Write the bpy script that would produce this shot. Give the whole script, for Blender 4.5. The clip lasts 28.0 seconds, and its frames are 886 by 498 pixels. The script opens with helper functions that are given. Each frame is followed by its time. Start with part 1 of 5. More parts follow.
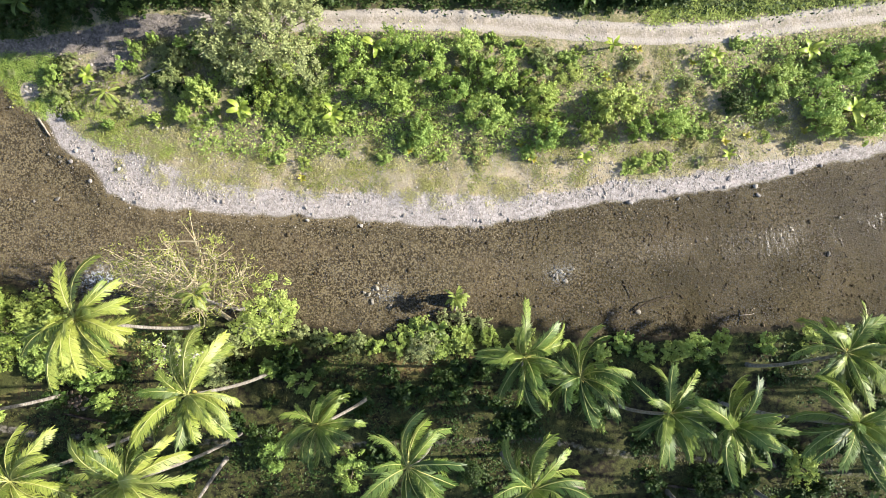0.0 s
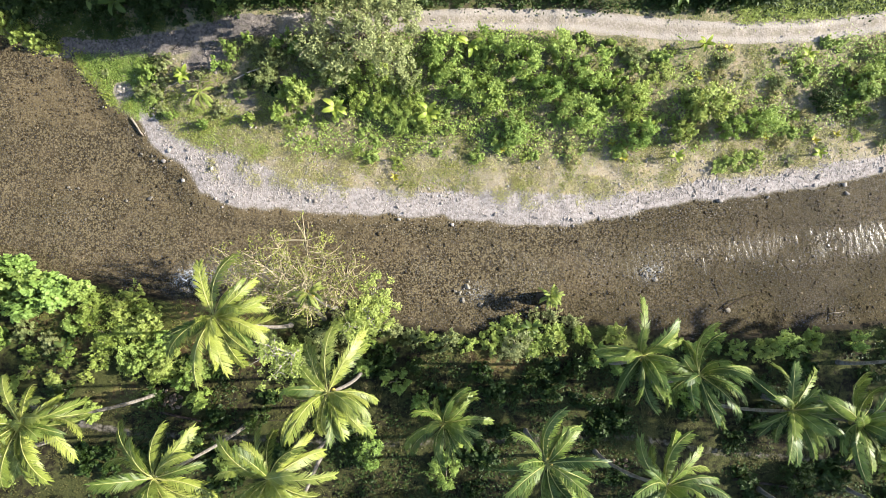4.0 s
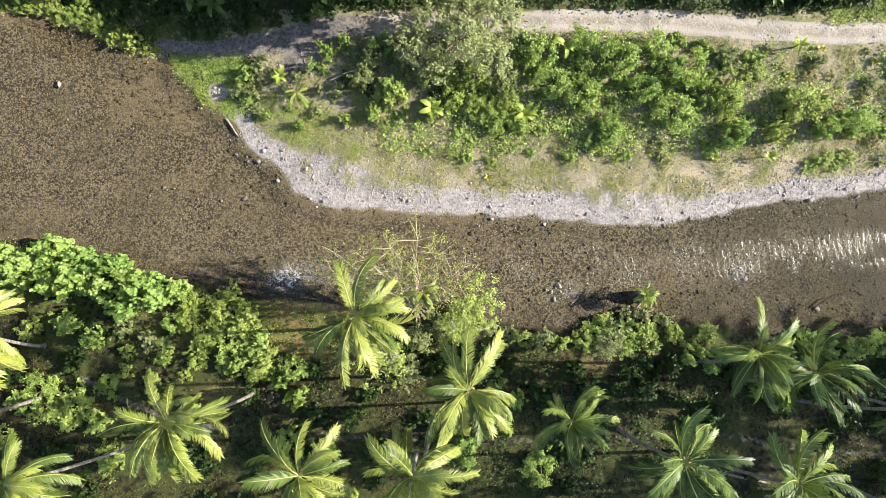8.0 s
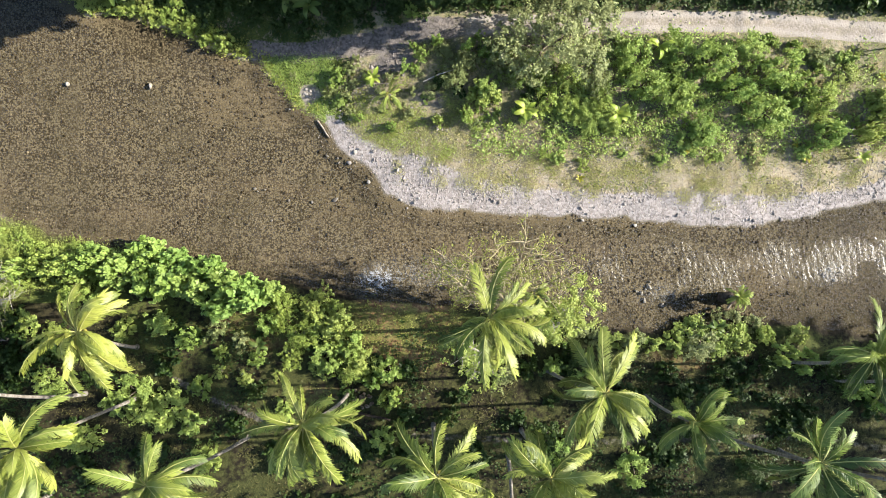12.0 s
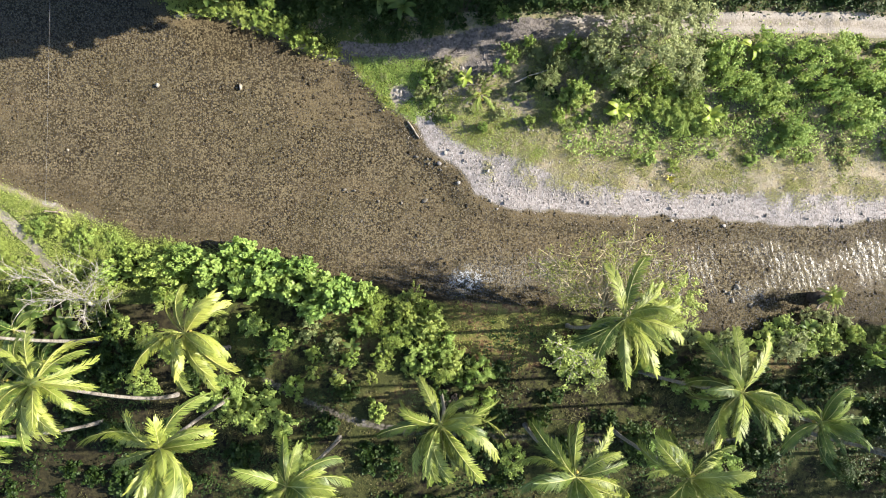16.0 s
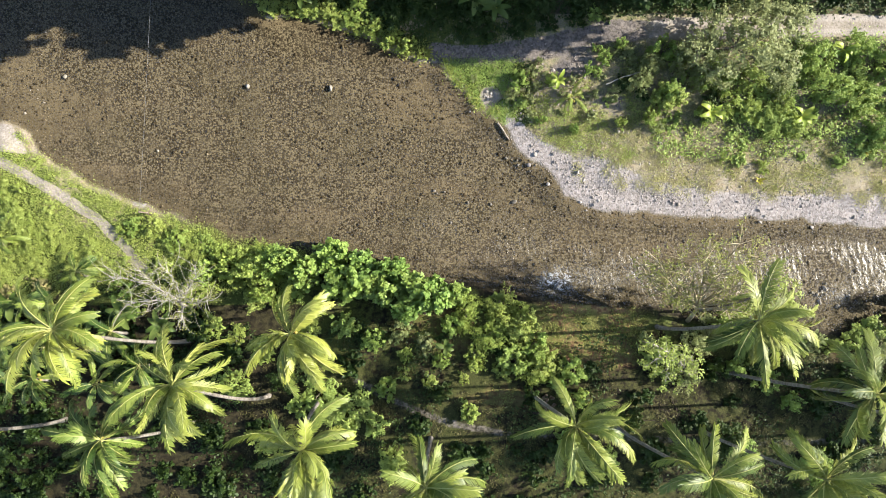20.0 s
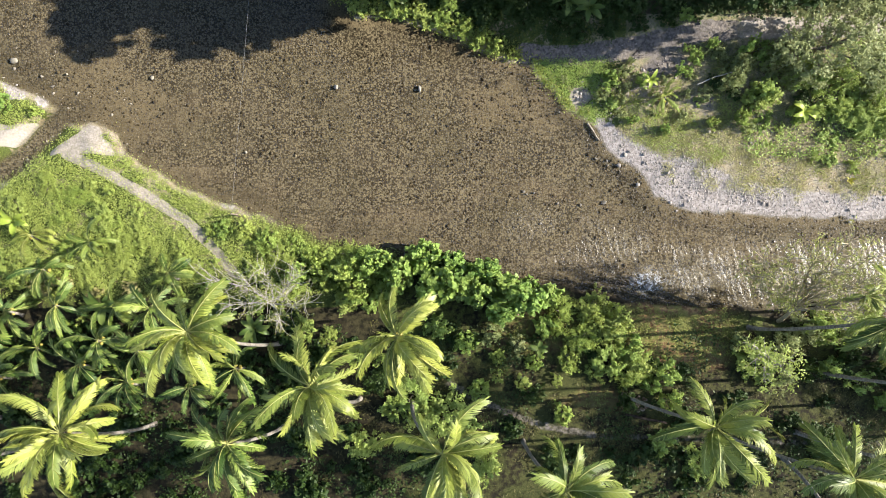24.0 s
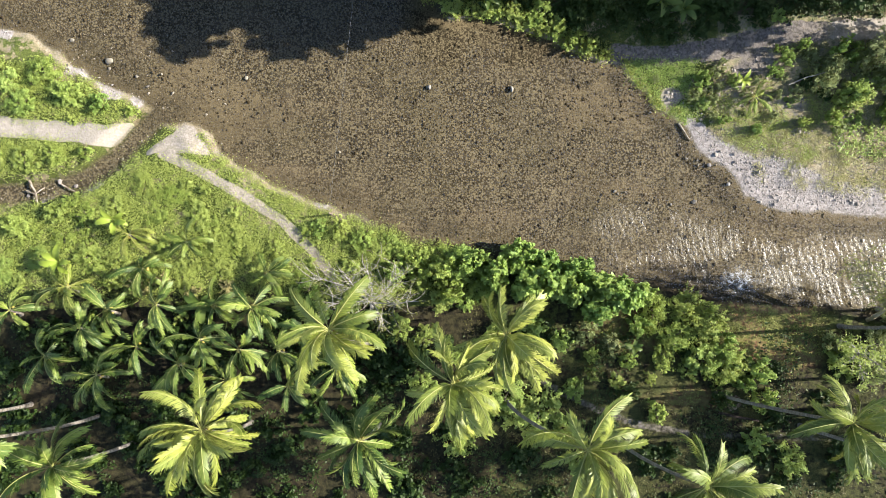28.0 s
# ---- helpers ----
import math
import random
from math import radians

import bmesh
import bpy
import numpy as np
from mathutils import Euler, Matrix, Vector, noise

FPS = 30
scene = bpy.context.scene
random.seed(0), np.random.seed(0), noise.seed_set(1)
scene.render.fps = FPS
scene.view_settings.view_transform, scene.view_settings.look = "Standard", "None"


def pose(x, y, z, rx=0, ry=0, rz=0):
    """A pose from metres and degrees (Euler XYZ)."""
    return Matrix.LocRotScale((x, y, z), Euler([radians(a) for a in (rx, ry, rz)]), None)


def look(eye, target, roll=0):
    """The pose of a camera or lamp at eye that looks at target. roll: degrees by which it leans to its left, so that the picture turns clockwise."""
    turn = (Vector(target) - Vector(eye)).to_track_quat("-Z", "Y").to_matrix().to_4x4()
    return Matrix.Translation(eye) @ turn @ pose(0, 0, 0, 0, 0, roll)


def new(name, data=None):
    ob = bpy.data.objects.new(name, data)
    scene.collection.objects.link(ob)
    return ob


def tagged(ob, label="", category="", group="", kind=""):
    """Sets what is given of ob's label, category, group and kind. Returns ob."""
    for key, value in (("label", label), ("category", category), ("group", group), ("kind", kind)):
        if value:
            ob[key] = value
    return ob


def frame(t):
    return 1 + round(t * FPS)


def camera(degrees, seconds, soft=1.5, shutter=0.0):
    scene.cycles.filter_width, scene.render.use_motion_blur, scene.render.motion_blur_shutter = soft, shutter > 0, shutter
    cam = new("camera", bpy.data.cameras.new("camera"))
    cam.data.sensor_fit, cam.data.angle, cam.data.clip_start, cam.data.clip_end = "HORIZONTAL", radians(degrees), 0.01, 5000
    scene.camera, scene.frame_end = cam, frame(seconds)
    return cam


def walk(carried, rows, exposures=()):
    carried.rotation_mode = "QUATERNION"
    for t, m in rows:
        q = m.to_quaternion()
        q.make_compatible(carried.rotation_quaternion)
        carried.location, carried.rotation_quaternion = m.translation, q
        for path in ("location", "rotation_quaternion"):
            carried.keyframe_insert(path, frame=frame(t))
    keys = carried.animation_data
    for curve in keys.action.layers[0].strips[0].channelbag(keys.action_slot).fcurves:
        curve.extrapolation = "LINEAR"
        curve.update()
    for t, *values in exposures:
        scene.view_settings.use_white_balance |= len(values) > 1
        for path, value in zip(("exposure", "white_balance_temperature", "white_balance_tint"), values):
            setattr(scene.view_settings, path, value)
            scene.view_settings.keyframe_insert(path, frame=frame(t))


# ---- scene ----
cam = camera(73.28, 28.0, soft=0.5)
PATH = [
    (0, pose(0.000, 0.000, 54.725, -0.018, -0.633, 0.144)),
    (2, pose(-4.169, -0.066, 54.726, -0.019, -0.649, 0.082)),
    (4, pose(-8.370, -0.082, 54.847, -0.068, -0.627, 0.046)),
    (6, pose(-12.598, -0.010, 55.088, -0.187, -0.558, 0.036)),
    (8, pose(-16.783, 0.154, 55.228, -0.357, -0.482, 0.015)),
    (10, pose(-20.918, 0.318, 55.219, -0.482, -0.419, -0.012)),
    (12, pose(-25.066, 0.323, 55.201, -0.421, -0.366, 0.002)),
    (14, pose(-29.280, 0.242, 55.201, -0.287, -0.389, -0.000)),
    (16, pose(-33.576, 0.230, 55.198, -0.266, -0.545, -0.076)),
    (18, pose(-37.864, 0.294, 55.218, -0.299, -0.694, -0.095)),
    (20, pose(-42.097, 0.375, 55.222, -0.287, -0.761, -0.018)),
    (22, pose(-46.368, 0.358, 55.036, -0.174, -0.889, -0.063)),
    (24, pose(-50.701, 0.237, 54.751, -0.000, -1.080, -0.228)),
    (26, pose(-55.041, 0.116, 54.701, 0.123, -1.193, -0.289)),
    (28, pose(-59.375, 0.016, 54.863, 0.192, -1.227, -0.238)),
]
walk(cam, PATH)

# ---- world, sun, exposure ----
SUN_EL, SUN_AZ = 29.0, 7.0     # degrees above the horizon; from the east, a little to the north
sun_way = Vector((math.cos(radians(SUN_EL)) * math.cos(radians(SUN_AZ)),
                  math.cos(radians(SUN_EL)) * math.sin(radians(SUN_AZ)), math.sin(radians(SUN_EL))))
sun = new("sun", bpy.data.lights.new("sun", "SUN"))
sun.data.energy, sun.data.angle, sun.data.color = 5.0, radians(0.6), (1.0, 0.942, 0.845)
sun.matrix_world = look(sun_way * 80, (0, 0, 0))
world = bpy.data.worlds.new("world")
scene.world = world
world.use_nodes = True
sky = world.node_tree.nodes.new("ShaderNodeTexSky")
sky.sky_type, sky.sun_disc = "NISHITA", False
sky.sun_elevation, sky.sun_rotation = radians(SUN_EL), radians(90 - SUN_AZ)
world.node_tree.links.new(sky.outputs[0], world.node_tree.nodes["Background"].inputs[0])
world.node_tree.nodes["Background"].inputs[1].default_value = 0.110
scene.view_settings.exposure = 1.90

# ---- small tools ----
RNG = np.random.default_rng(11)


class Nodes:
    """A material's node tree, with short calls for the nodes that the materials here use."""

    def __init__(self, name):
        self.mat = bpy.data.materials.new(name)
        self.mat.use_nodes = True
        self.tree = self.mat.node_tree
        self.bsdf = self.tree.nodes["Principled BSDF"]
        self.out = self.tree.nodes["Material Output"]
        self.where = self.tree.nodes.new("ShaderNodeNewGeometry").outputs["Position"]

    def put(self, socket, value):
        if isinstance(value, bpy.types.NodeSocket):
            self.tree.links.new(value, socket)
        elif isinstance(value, tuple) and len(value) == 3 and socket.type == "RGBA":
            socket.default_value = (*value, 1)
        else:
            socket.default_value = value

    def noise(self, scale, detail=3.0, rough=0.6, warp=0.0, stretch=None):
        n = self.tree.nodes.new("ShaderNodeTexNoise")
        at = self.where
        if stretch:
            m = self.tree.nodes.new("ShaderNodeMapping")
            m.inputs["Scale"].default_value = stretch[:3]
            m.inputs["Rotation"].default_value = (0, 0, radians(stretch[3]) if len(stretch) > 3 else 0)
            self.put(m.inputs["Vector"], at)
            at = m.outputs[0]
        self.put(n.inputs["Vector"], at)
        n.inputs["Scale"].default_value, n.inputs["Detail"].default_value = scale, detail
        n.inputs["Roughness"].default_value, n.inputs["Distortion"].default_value = rough, warp
        return n.outputs["Fac"]

    def cells(self, scale, out="Distance", feature="F1"):
        n = self.tree.nodes.new("ShaderNodeTexVoronoi")
        n.feature = feature
        self.put(n.inputs["Vector"], self.where)
        n.inputs["Scale"].default_value = scale
        return n.outputs[out]

    def math(self, op, a, b=0.5):
        n = self.tree.nodes.new("ShaderNodeMath")
        n.operation = op
        self.put(n.inputs[0], a), self.put(n.inputs[1], b)
        return n.outputs[0]

    def ramp(self, value, low, high, a=0.0, b=1.0):
        n = self.tree.nodes.new("ShaderNodeMapRange")
        n.interpolation_type = "SMOOTHSTEP"
        for i, v in enumerate((value, low, high, a, b)):
            self.put(n.inputs[i], v)
        return n.outputs[0]

    def mix(self, f, a, b):
        n = self.tree.nodes.new("ShaderNodeMix")
        n.data_type = "RGBA"
        self.put(n.inputs[0], f), self.put(n.inputs[6], a), self.put(n.inputs[7], b)
        return n.outputs[2]

    def mask(self, name):
        n = self.tree.nodes.new("ShaderNodeAttribute")
        n.attribute_name = name
        return n.outputs["Fac"]

    def island(self):
        return self.tree.nodes.new("ShaderNodeNewGeometry").outputs["Random Per Island"]

    def each(self):
        return self.tree.nodes.new("ShaderNodeObjectInfo").outputs["Random"]

    def bump(self, height, strength, distance):
        n = self.tree.nodes.new("ShaderNodeBump")
        n.inputs["Strength"].default_value, n.inputs["Distance"].default_value = strength, distance
        self.put(n.inputs["Height"], height)
        return n.outputs[0]

    def finish(self, colour, rough=0.8, normal=None, specular=0.3, metal=0.0):
        self.put(self.bsdf.inputs["Base Color"], colour)
        self.put(self.bsdf.inputs["Roughness"], rough)
        self.put(self.bsdf.inputs["Specular IOR Level"], specular)
        self.put(self.bsdf.inputs["Metallic"], metal)
        if normal:
            self.put(self.bsdf.inputs["Normal"], normal)
        return self.mat


def leaf_material(name, dark, light, tip, through_light=0.35, rough=0.55, specular=0.2, vary=0.0, cool=None):
    """Living leaves: each leaf its own shade between dark and light, a few of the tip colour; some light passes through."""
    k = Nodes(name)
    c = k.mix(k.ramp(k.island(), -0.5, 1.1), dark, light)
    c = k.mix(k.ramp(k.noise(0.9, 2), 0.42, 0.7, 0.0, 0.6), c, light)
    c = k.mix(k.ramp(k.each(), 0.0, 1.0, 0.0, 0.35), c, tip)
    c = k.mix(k.ramp(k.island(), 0.94, 0.97, 0.0, 0.6), c, tip)
    if cool:
        c = k.mix(k.ramp(k.math("FRACT", k.math("MULTIPLY", k.each(), 7.31)), 0.45, 1.0, 0.0, 0.5), c, cool)
    if vary:
        c = k.mix(k.ramp(k.each(), 0.35, 0.0, 0.0, vary), c, dark)
    k.finish(c, rough, specular=specular)
    back = k.tree.nodes.new("ShaderNodeBsdfTranslucent")
    warm = k.mix(0.5, c, tip)
    k.put(back.inputs[0], warm)
    both = k.tree.nodes.new("ShaderNodeMixShader")
    both.inputs[0].default_value = through_light
    k.put(both.inputs[1], k.bsdf.outputs[0]), k.put(both.inputs[2], back.outputs[0])
    k.put(k.out.inputs[0], both.outputs[0])
    return k.mat


def stone_material(name, dark, light, scale=3.0, specular=0.25):
    k = Nodes(name)
    c = k.mix(k.island(), dark, light)
    c = k.mix(k.ramp(k.each(), 0, 1, 0.0, 0.4), c, light)
    c = k.mix(k.ramp(k.noise(scale * 3, 4), 0.4, 0.7, 0.0, 0.5), c, dark)
    return k.finish(c, 0.85, k.bump(k.noise(scale * 8, 4), 0.5, 0.02), specular)


def bark_material(name, dark, light):
    k = Nodes(name)
    c = k.mix(k.ramp(k.noise(2.5, 4, stretch=(1, 1, 2.5)), 0.35, 0.7), dark, light)
    c = k.mix(k.ramp(k.noise(14, 3), 0.5, 0.75, 0, 0.6), c, dark)
    return k.finish(c, 0.9, k.bump(k.noise(9, 4, stretch=(1, 1, 3)), 0.6, 0.03), 0.15)


# ---- materials ----
M = {}
M["palm"] = leaf_material("palm_leaf", (0.034, 0.060, 0.009), (0.180, 0.212, 0.034), (0.270, 0.275, 0.068), 0.14, 0.46, 0.24, 0.9, (0.052, 0.092, 0.024))
# greener palm tone, darkened further for palms that stand in shade
M["palm_shade_dark"] = leaf_material("palm_leaf_shade_dark", (0.021, 0.047, 0.0085), (0.108, 0.156, 0.025), (0.220, 0.250, 0.052), 0.14, 0.46, 0.24, 0.92, (0.032, 0.074, 0.030))
M["palm_gold"] = leaf_material("palm_leaf_golden", (0.045, 0.070, 0.010), (0.240, 0.268, 0.042), (0.330, 0.330, 0.085), 0.16, 0.44, 0.28, 0.7, (0.075, 0.118, 0.028))
M["rachis"] = Nodes("palm_rib").finish((0.25, 0.25, 0.08), 0.5)
M["bright"] = leaf_material("bright_leaf", (0.120, 0.184, 0.031), (0.282, 0.350, 0.082), (0.310, 0.330, 0.1024), 0.42, cool=(0.150, 0.235, 0.0461))
M["mid"] = leaf_material("mid_leaf", (0.084, 0.152, 0.0270), (0.262, 0.345, 0.0810), (0.290, 0.345, 0.1024), 0.40, cool=(0.125, 0.225, 0.0461))
# near-black leaf: the shade under palms and forest is put into its colour
M["shade_leaf"] = leaf_material("shade_toned_leaf", (0.0087, 0.0212, 0.0036), (0.0258, 0.0482, 0.0079), (0.0475, 0.0693, 0.0139), 0.22)
M["olive"] = leaf_material("olive_leaf", (0.080, 0.108, 0.0358), (0.205, 0.240, 0.0870), (0.285, 0.290, 0.1344), 0.36)
M["lime"] = leaf_material("lime_leaf", (0.077, 0.11, 0.0141), (0.1815, 0.2118, 0.0388), (0.2585, 0.2475, 0.0704), 0.36)
M["hill"] = leaf_material("hill_leaf", (0.100, 0.150, 0.0218), (0.228, 0.292, 0.0589), (0.295, 0.310, 0.0896), 0.36)
M["almond"] = leaf_material("broad_leaf", (0.108, 0.184, 0.036), (0.255, 0.350, 0.084), (0.295, 0.360, 0.108), 0.48, 0.46, 0.25, cool=(0.140, 0.258, 0.066))
M["banana"] = leaf_material("banana_leaf", (0.110, 0.170, 0.018), (0.225, 0.290, 0.040), (0.300, 0.310, 0.060), 0.35, 0.45, 0.25)
M["dry"] = leaf_material("dry_grass", (0.121, 0.115, 0.036), (0.230, 0.212, 0.085), (0.278, 0.242, 0.121), 0.2, 0.7, 0.1)
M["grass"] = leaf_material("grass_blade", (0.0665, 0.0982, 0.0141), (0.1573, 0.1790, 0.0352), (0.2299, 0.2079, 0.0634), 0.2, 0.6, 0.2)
# grass colour darkened to carry the grove's shade
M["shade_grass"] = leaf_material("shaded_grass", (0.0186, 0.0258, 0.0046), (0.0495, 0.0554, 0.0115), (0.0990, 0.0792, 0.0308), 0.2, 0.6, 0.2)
M["tuft"] = leaf_material("grass_tuft", (0.135, 0.145, 0.040), (0.270, 0.265, 0.090), (0.320, 0.290, 0.130), 0.25, 0.65, 0.12)
M["husk"] = bark_material("dry_husk", (0.066, 0.0385, 0.022), (0.231, 0.1815, 0.132))
M["trunk"] = bark_material("palm_trunk", (0.0858, 0.0729, 0.0601), (0.2059, 0.1888, 0.1630))
M["bark"] = bark_material("bark", (0.077, 0.0605, 0.044), (0.198, 0.1705, 0.132))
M["pale_bark"] = bark_material("pale_bark", (0.198, 0.176, 0.1485), (0.363, 0.3355, 0.2915))
M["tan_bark"] = bark_material("tan_bark", (0.19, 0.155, 0.095), (0.36, 0.31, 0.20))
M["coconut"] = Nodes("coconut_skin").finish((0.231, 0.187, 0.0385), 0.45)
M["gravel"] = stone_material("gravel_stone", (0.100, 0.086, 0.075), (0.285, 0.252, 0.225), 4)
M["bedstone"] = stone_material("river_stone", (0.026, 0.019, 0.011), (0.080, 0.062, 0.039), 4, 0.06)
M["tan_pebble"] = stone_material("tan_pebble", (0.090, 0.070, 0.045), (0.185, 0.150, 0.102), 4, 0.08)
M["rock"] = stone_material("rock", (0.055, 0.0468, 0.044), (0.165, 0.1485, 0.1375), 2)
M["white_rock"] = stone_material("pale_rock", (0.1155, 0.1018, 0.088), (0.242, 0.22, 0.1953), 2)
M["wood"] = bark_material("drift_wood", (0.11, 0.088, 0.066), (0.286, 0.253, 0.209))
M["dark_wood"] = bark_material("wet_wood", (0.0193, 0.0138, 0.011), (0.0605, 0.0468, 0.0358))
M["cable"] = Nodes("cable_steel").finish((0.143, 0.143, 0.1375), 0.6, metal=0.2)


def ground_material():
    k = Nodes("ground_earth")
    fine, mid, wide = k.noise(11, 5, 0.7), k.noise(2.2, 4), k.noise(0.35, 3)
    # dark humus of the grove, darkened to nearly black for the palms' shade
    shaded_soil = k.mix(k.ramp(mid, 0.35, 0.7), (0.008, 0.0065, 0.0035), (0.028, 0.021, 0.011))
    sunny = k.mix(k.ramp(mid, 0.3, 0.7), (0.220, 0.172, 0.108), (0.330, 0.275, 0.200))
    sward = k.mix(k.ramp(fine, 0.35, 0.7), (0.028, 0.040, 0.009), (0.088, 0.100, 0.023))
    sunny = k.mix(k.ramp(k.noise(7, 5, 0.75), 0.48, 0.66, 0, 0.75), sunny, (0.11, 0.0908, 0.0468))
    sunny = k.mix(k.ramp(k.noise(1.3, 4, 0.7), 0.50, 0.66, 0, 0.7), sunny, (0.1485, 0.1375, 0.0495))
    sunny = k.mix(k.ramp(k.noise(26, 3, 0.7), 0.56, 0.68, 0, 0.6), sunny, (0.3025, 0.275, 0.231))
    sunny = k.mix(k.ramp(k.noise(0.7, 4, 0.75), 0.46, 0.62, 0, 0.45), sunny, (0.2145, 0.1925, 0.1733))
    sunny = k.mix(k.ramp(k.noise(16, 2, 0.6), 0.58, 0.66, 0, 0.7), sunny, (0.0605, 0.0495, 0.0358))
    c = k.mix(k.mask("sunny"), shaded_soil, sunny)
    glade = k.mix(k.ramp(mid, 0.35, 0.68), (0.088, 0.0484, 0.0231), (0.253, 0.1623, 0.0853))
    glade = k.mix(k.ramp(k.noise(1.1, 4, 0.7), 0.46, 0.60, 0, 0.8), glade, (0.1375, 0.1293, 0.0358))
    c = k.mix(k.mask("glade"), c, glade)
    grassy = k.math("MULTIPLY", k.mask("sward"), k.ramp(k.math("ADD", k.math("MULTIPLY", mid, 0.6), k.math("MULTIPLY", wide, 0.5)), 0.42, 0.62))
    c = k.mix(grassy, c, sward)
    pebble = k.cells(5.5, "Color")
    grey = k.tree.nodes.new("ShaderNodeSeparateColor")
    k.put(grey.inputs[0], pebble)
    shingle = k.mix(grey.outputs[0], (0.1485, 0.1293, 0.1183), (0.286, 0.2585, 0.242))
    shingle = k.mix(k.ramp(fine, 0.5, 0.75, 0, 0.5), shingle, (0.088, 0.0743, 0.066))
    edge = k.math("ADD", k.mask("shingle"), k.math("MULTIPLY", k.math("SUBTRACT", k.noise(1.2, 5, 0.7), 0.5), 1.7))
    c = k.mix(k.ramp(edge, 0.38, 0.62), c, shingle)
    lane = k.mix(k.ramp(k.noise(5, 4), 0.3, 0.75), (0.1485, 0.1265, 0.1018), (0.2585, 0.2255, 0.1898))
    lane = k.mix(k.ramp(k.noise(1.1, 4, 0.7), 0.45, 0.62, 0, 0.6), lane, (0.1485, 0.1293, 0.088))
    lane = k.mix(k.math("MULTIPLY", k.mask("rut"), 0.6), lane, (0.27, 0.243, 0.214))
    # grey earth of footpath and track's west end, darkened for tree shade there
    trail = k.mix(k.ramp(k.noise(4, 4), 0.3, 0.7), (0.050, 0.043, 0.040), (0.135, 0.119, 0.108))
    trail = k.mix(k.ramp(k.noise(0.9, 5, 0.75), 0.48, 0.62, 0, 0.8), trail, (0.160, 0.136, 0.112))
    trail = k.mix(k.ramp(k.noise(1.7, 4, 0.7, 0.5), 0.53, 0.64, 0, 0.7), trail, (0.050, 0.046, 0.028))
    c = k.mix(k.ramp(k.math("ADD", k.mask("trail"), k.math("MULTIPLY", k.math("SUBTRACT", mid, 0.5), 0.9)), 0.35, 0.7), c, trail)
    worn = k.math("ADD", k.mask("lane"), k.math("MULTIPLY", k.math("SUBTRACT", mid, 0.5), 0.55))
    c = k.mix(k.ramp(worn, 0.4, 0.62), c, lane)
    # the stream bed: brown silt with a mosaic of small dark and pale stones
    cell = k.tree.nodes.new("ShaderNodeSeparateColor")
    k.put(cell.inputs[0], k.cells(6.4, "Color"))
    bed = k.mix(cell.outputs[1], (0.098, 0.078, 0.048), (0.150, 0.122, 0.079))
    bed = k.mix(k.ramp(cell.outputs[0], 0.70, 0.78), bed, (0.034, 0.026, 0.016))
    bed = k.mix(k.ramp(k.cells(6.4), 0.46, 0.70, 0, 0.8), bed, (0.024, 0.018, 0.011))
    big = k.tree.nodes.new("ShaderNodeSeparateColor")
    k.put(big.inputs[0], k.cells(2.9, "Color"))
    lump = k.math("MULTIPLY", k.ramp(big.outputs[0], 0.72, 0.78), k.ramp(k.math("ADD", k.cells(2.9), k.math("MULTIPLY", k.noise(9, 3), 0.35)), 0.52, 0.42))
    bed = k.mix(k.math("MULTIPLY", lump, 0.8), bed, (0.022, 0.016, 0.010))
    bed = k.mix(k.ramp(k.noise(14, 3, 0.7), 0.58, 0.68, 0, 0.6), bed, (0.030, 0.023, 0.015))
    bed = k.mix(k.ramp(wide, 0.45, 0.68, 0, 0.30), bed, (0.105, 0.084, 0.056))
    bed = k.mix(k.ramp(k.noise(0.14, 2), 0.45, 0.65, 0, 0.28), bed, (0.062, 0.051, 0.028))
    drift = k.noise(0.11, 3, 0.6, 0.6, (0.6, 1.7, 1, -14))
    bed = k.mix(k.ramp(drift, 0.50, 0.66, 0, 0.28), bed, (0.1238, 0.0924, 0.0594))
    shoal = k.math("ADD", k.mask("shoal"), k.math("MULTIPLY", k.math("SUBTRACT", k.noise(1.4, 4, 0.7), 0.5), 0.8))
    bed = k.mix(k.ramp(shoal, 0.35, 0.9, 0, 0.55), bed, (0.125, 0.096, 0.058))
    # bed darker towards the east and along the south shore
    bed = k.mix(k.math("MULTIPLY", k.mask("dark_bed"), 0.60), bed, (0.0248, 0.0198, 0.0099))
    c = k.mix(k.mask("bed"), c, bed)
    height = k.math("ADD", k.math("MULTIPLY", fine, 0.5), k.math("MULTIPLY", k.cells(5.5), -0.6))
    return k.finish(c, 0.92, k.bump(height, 0.5, 0.07), 0.15)


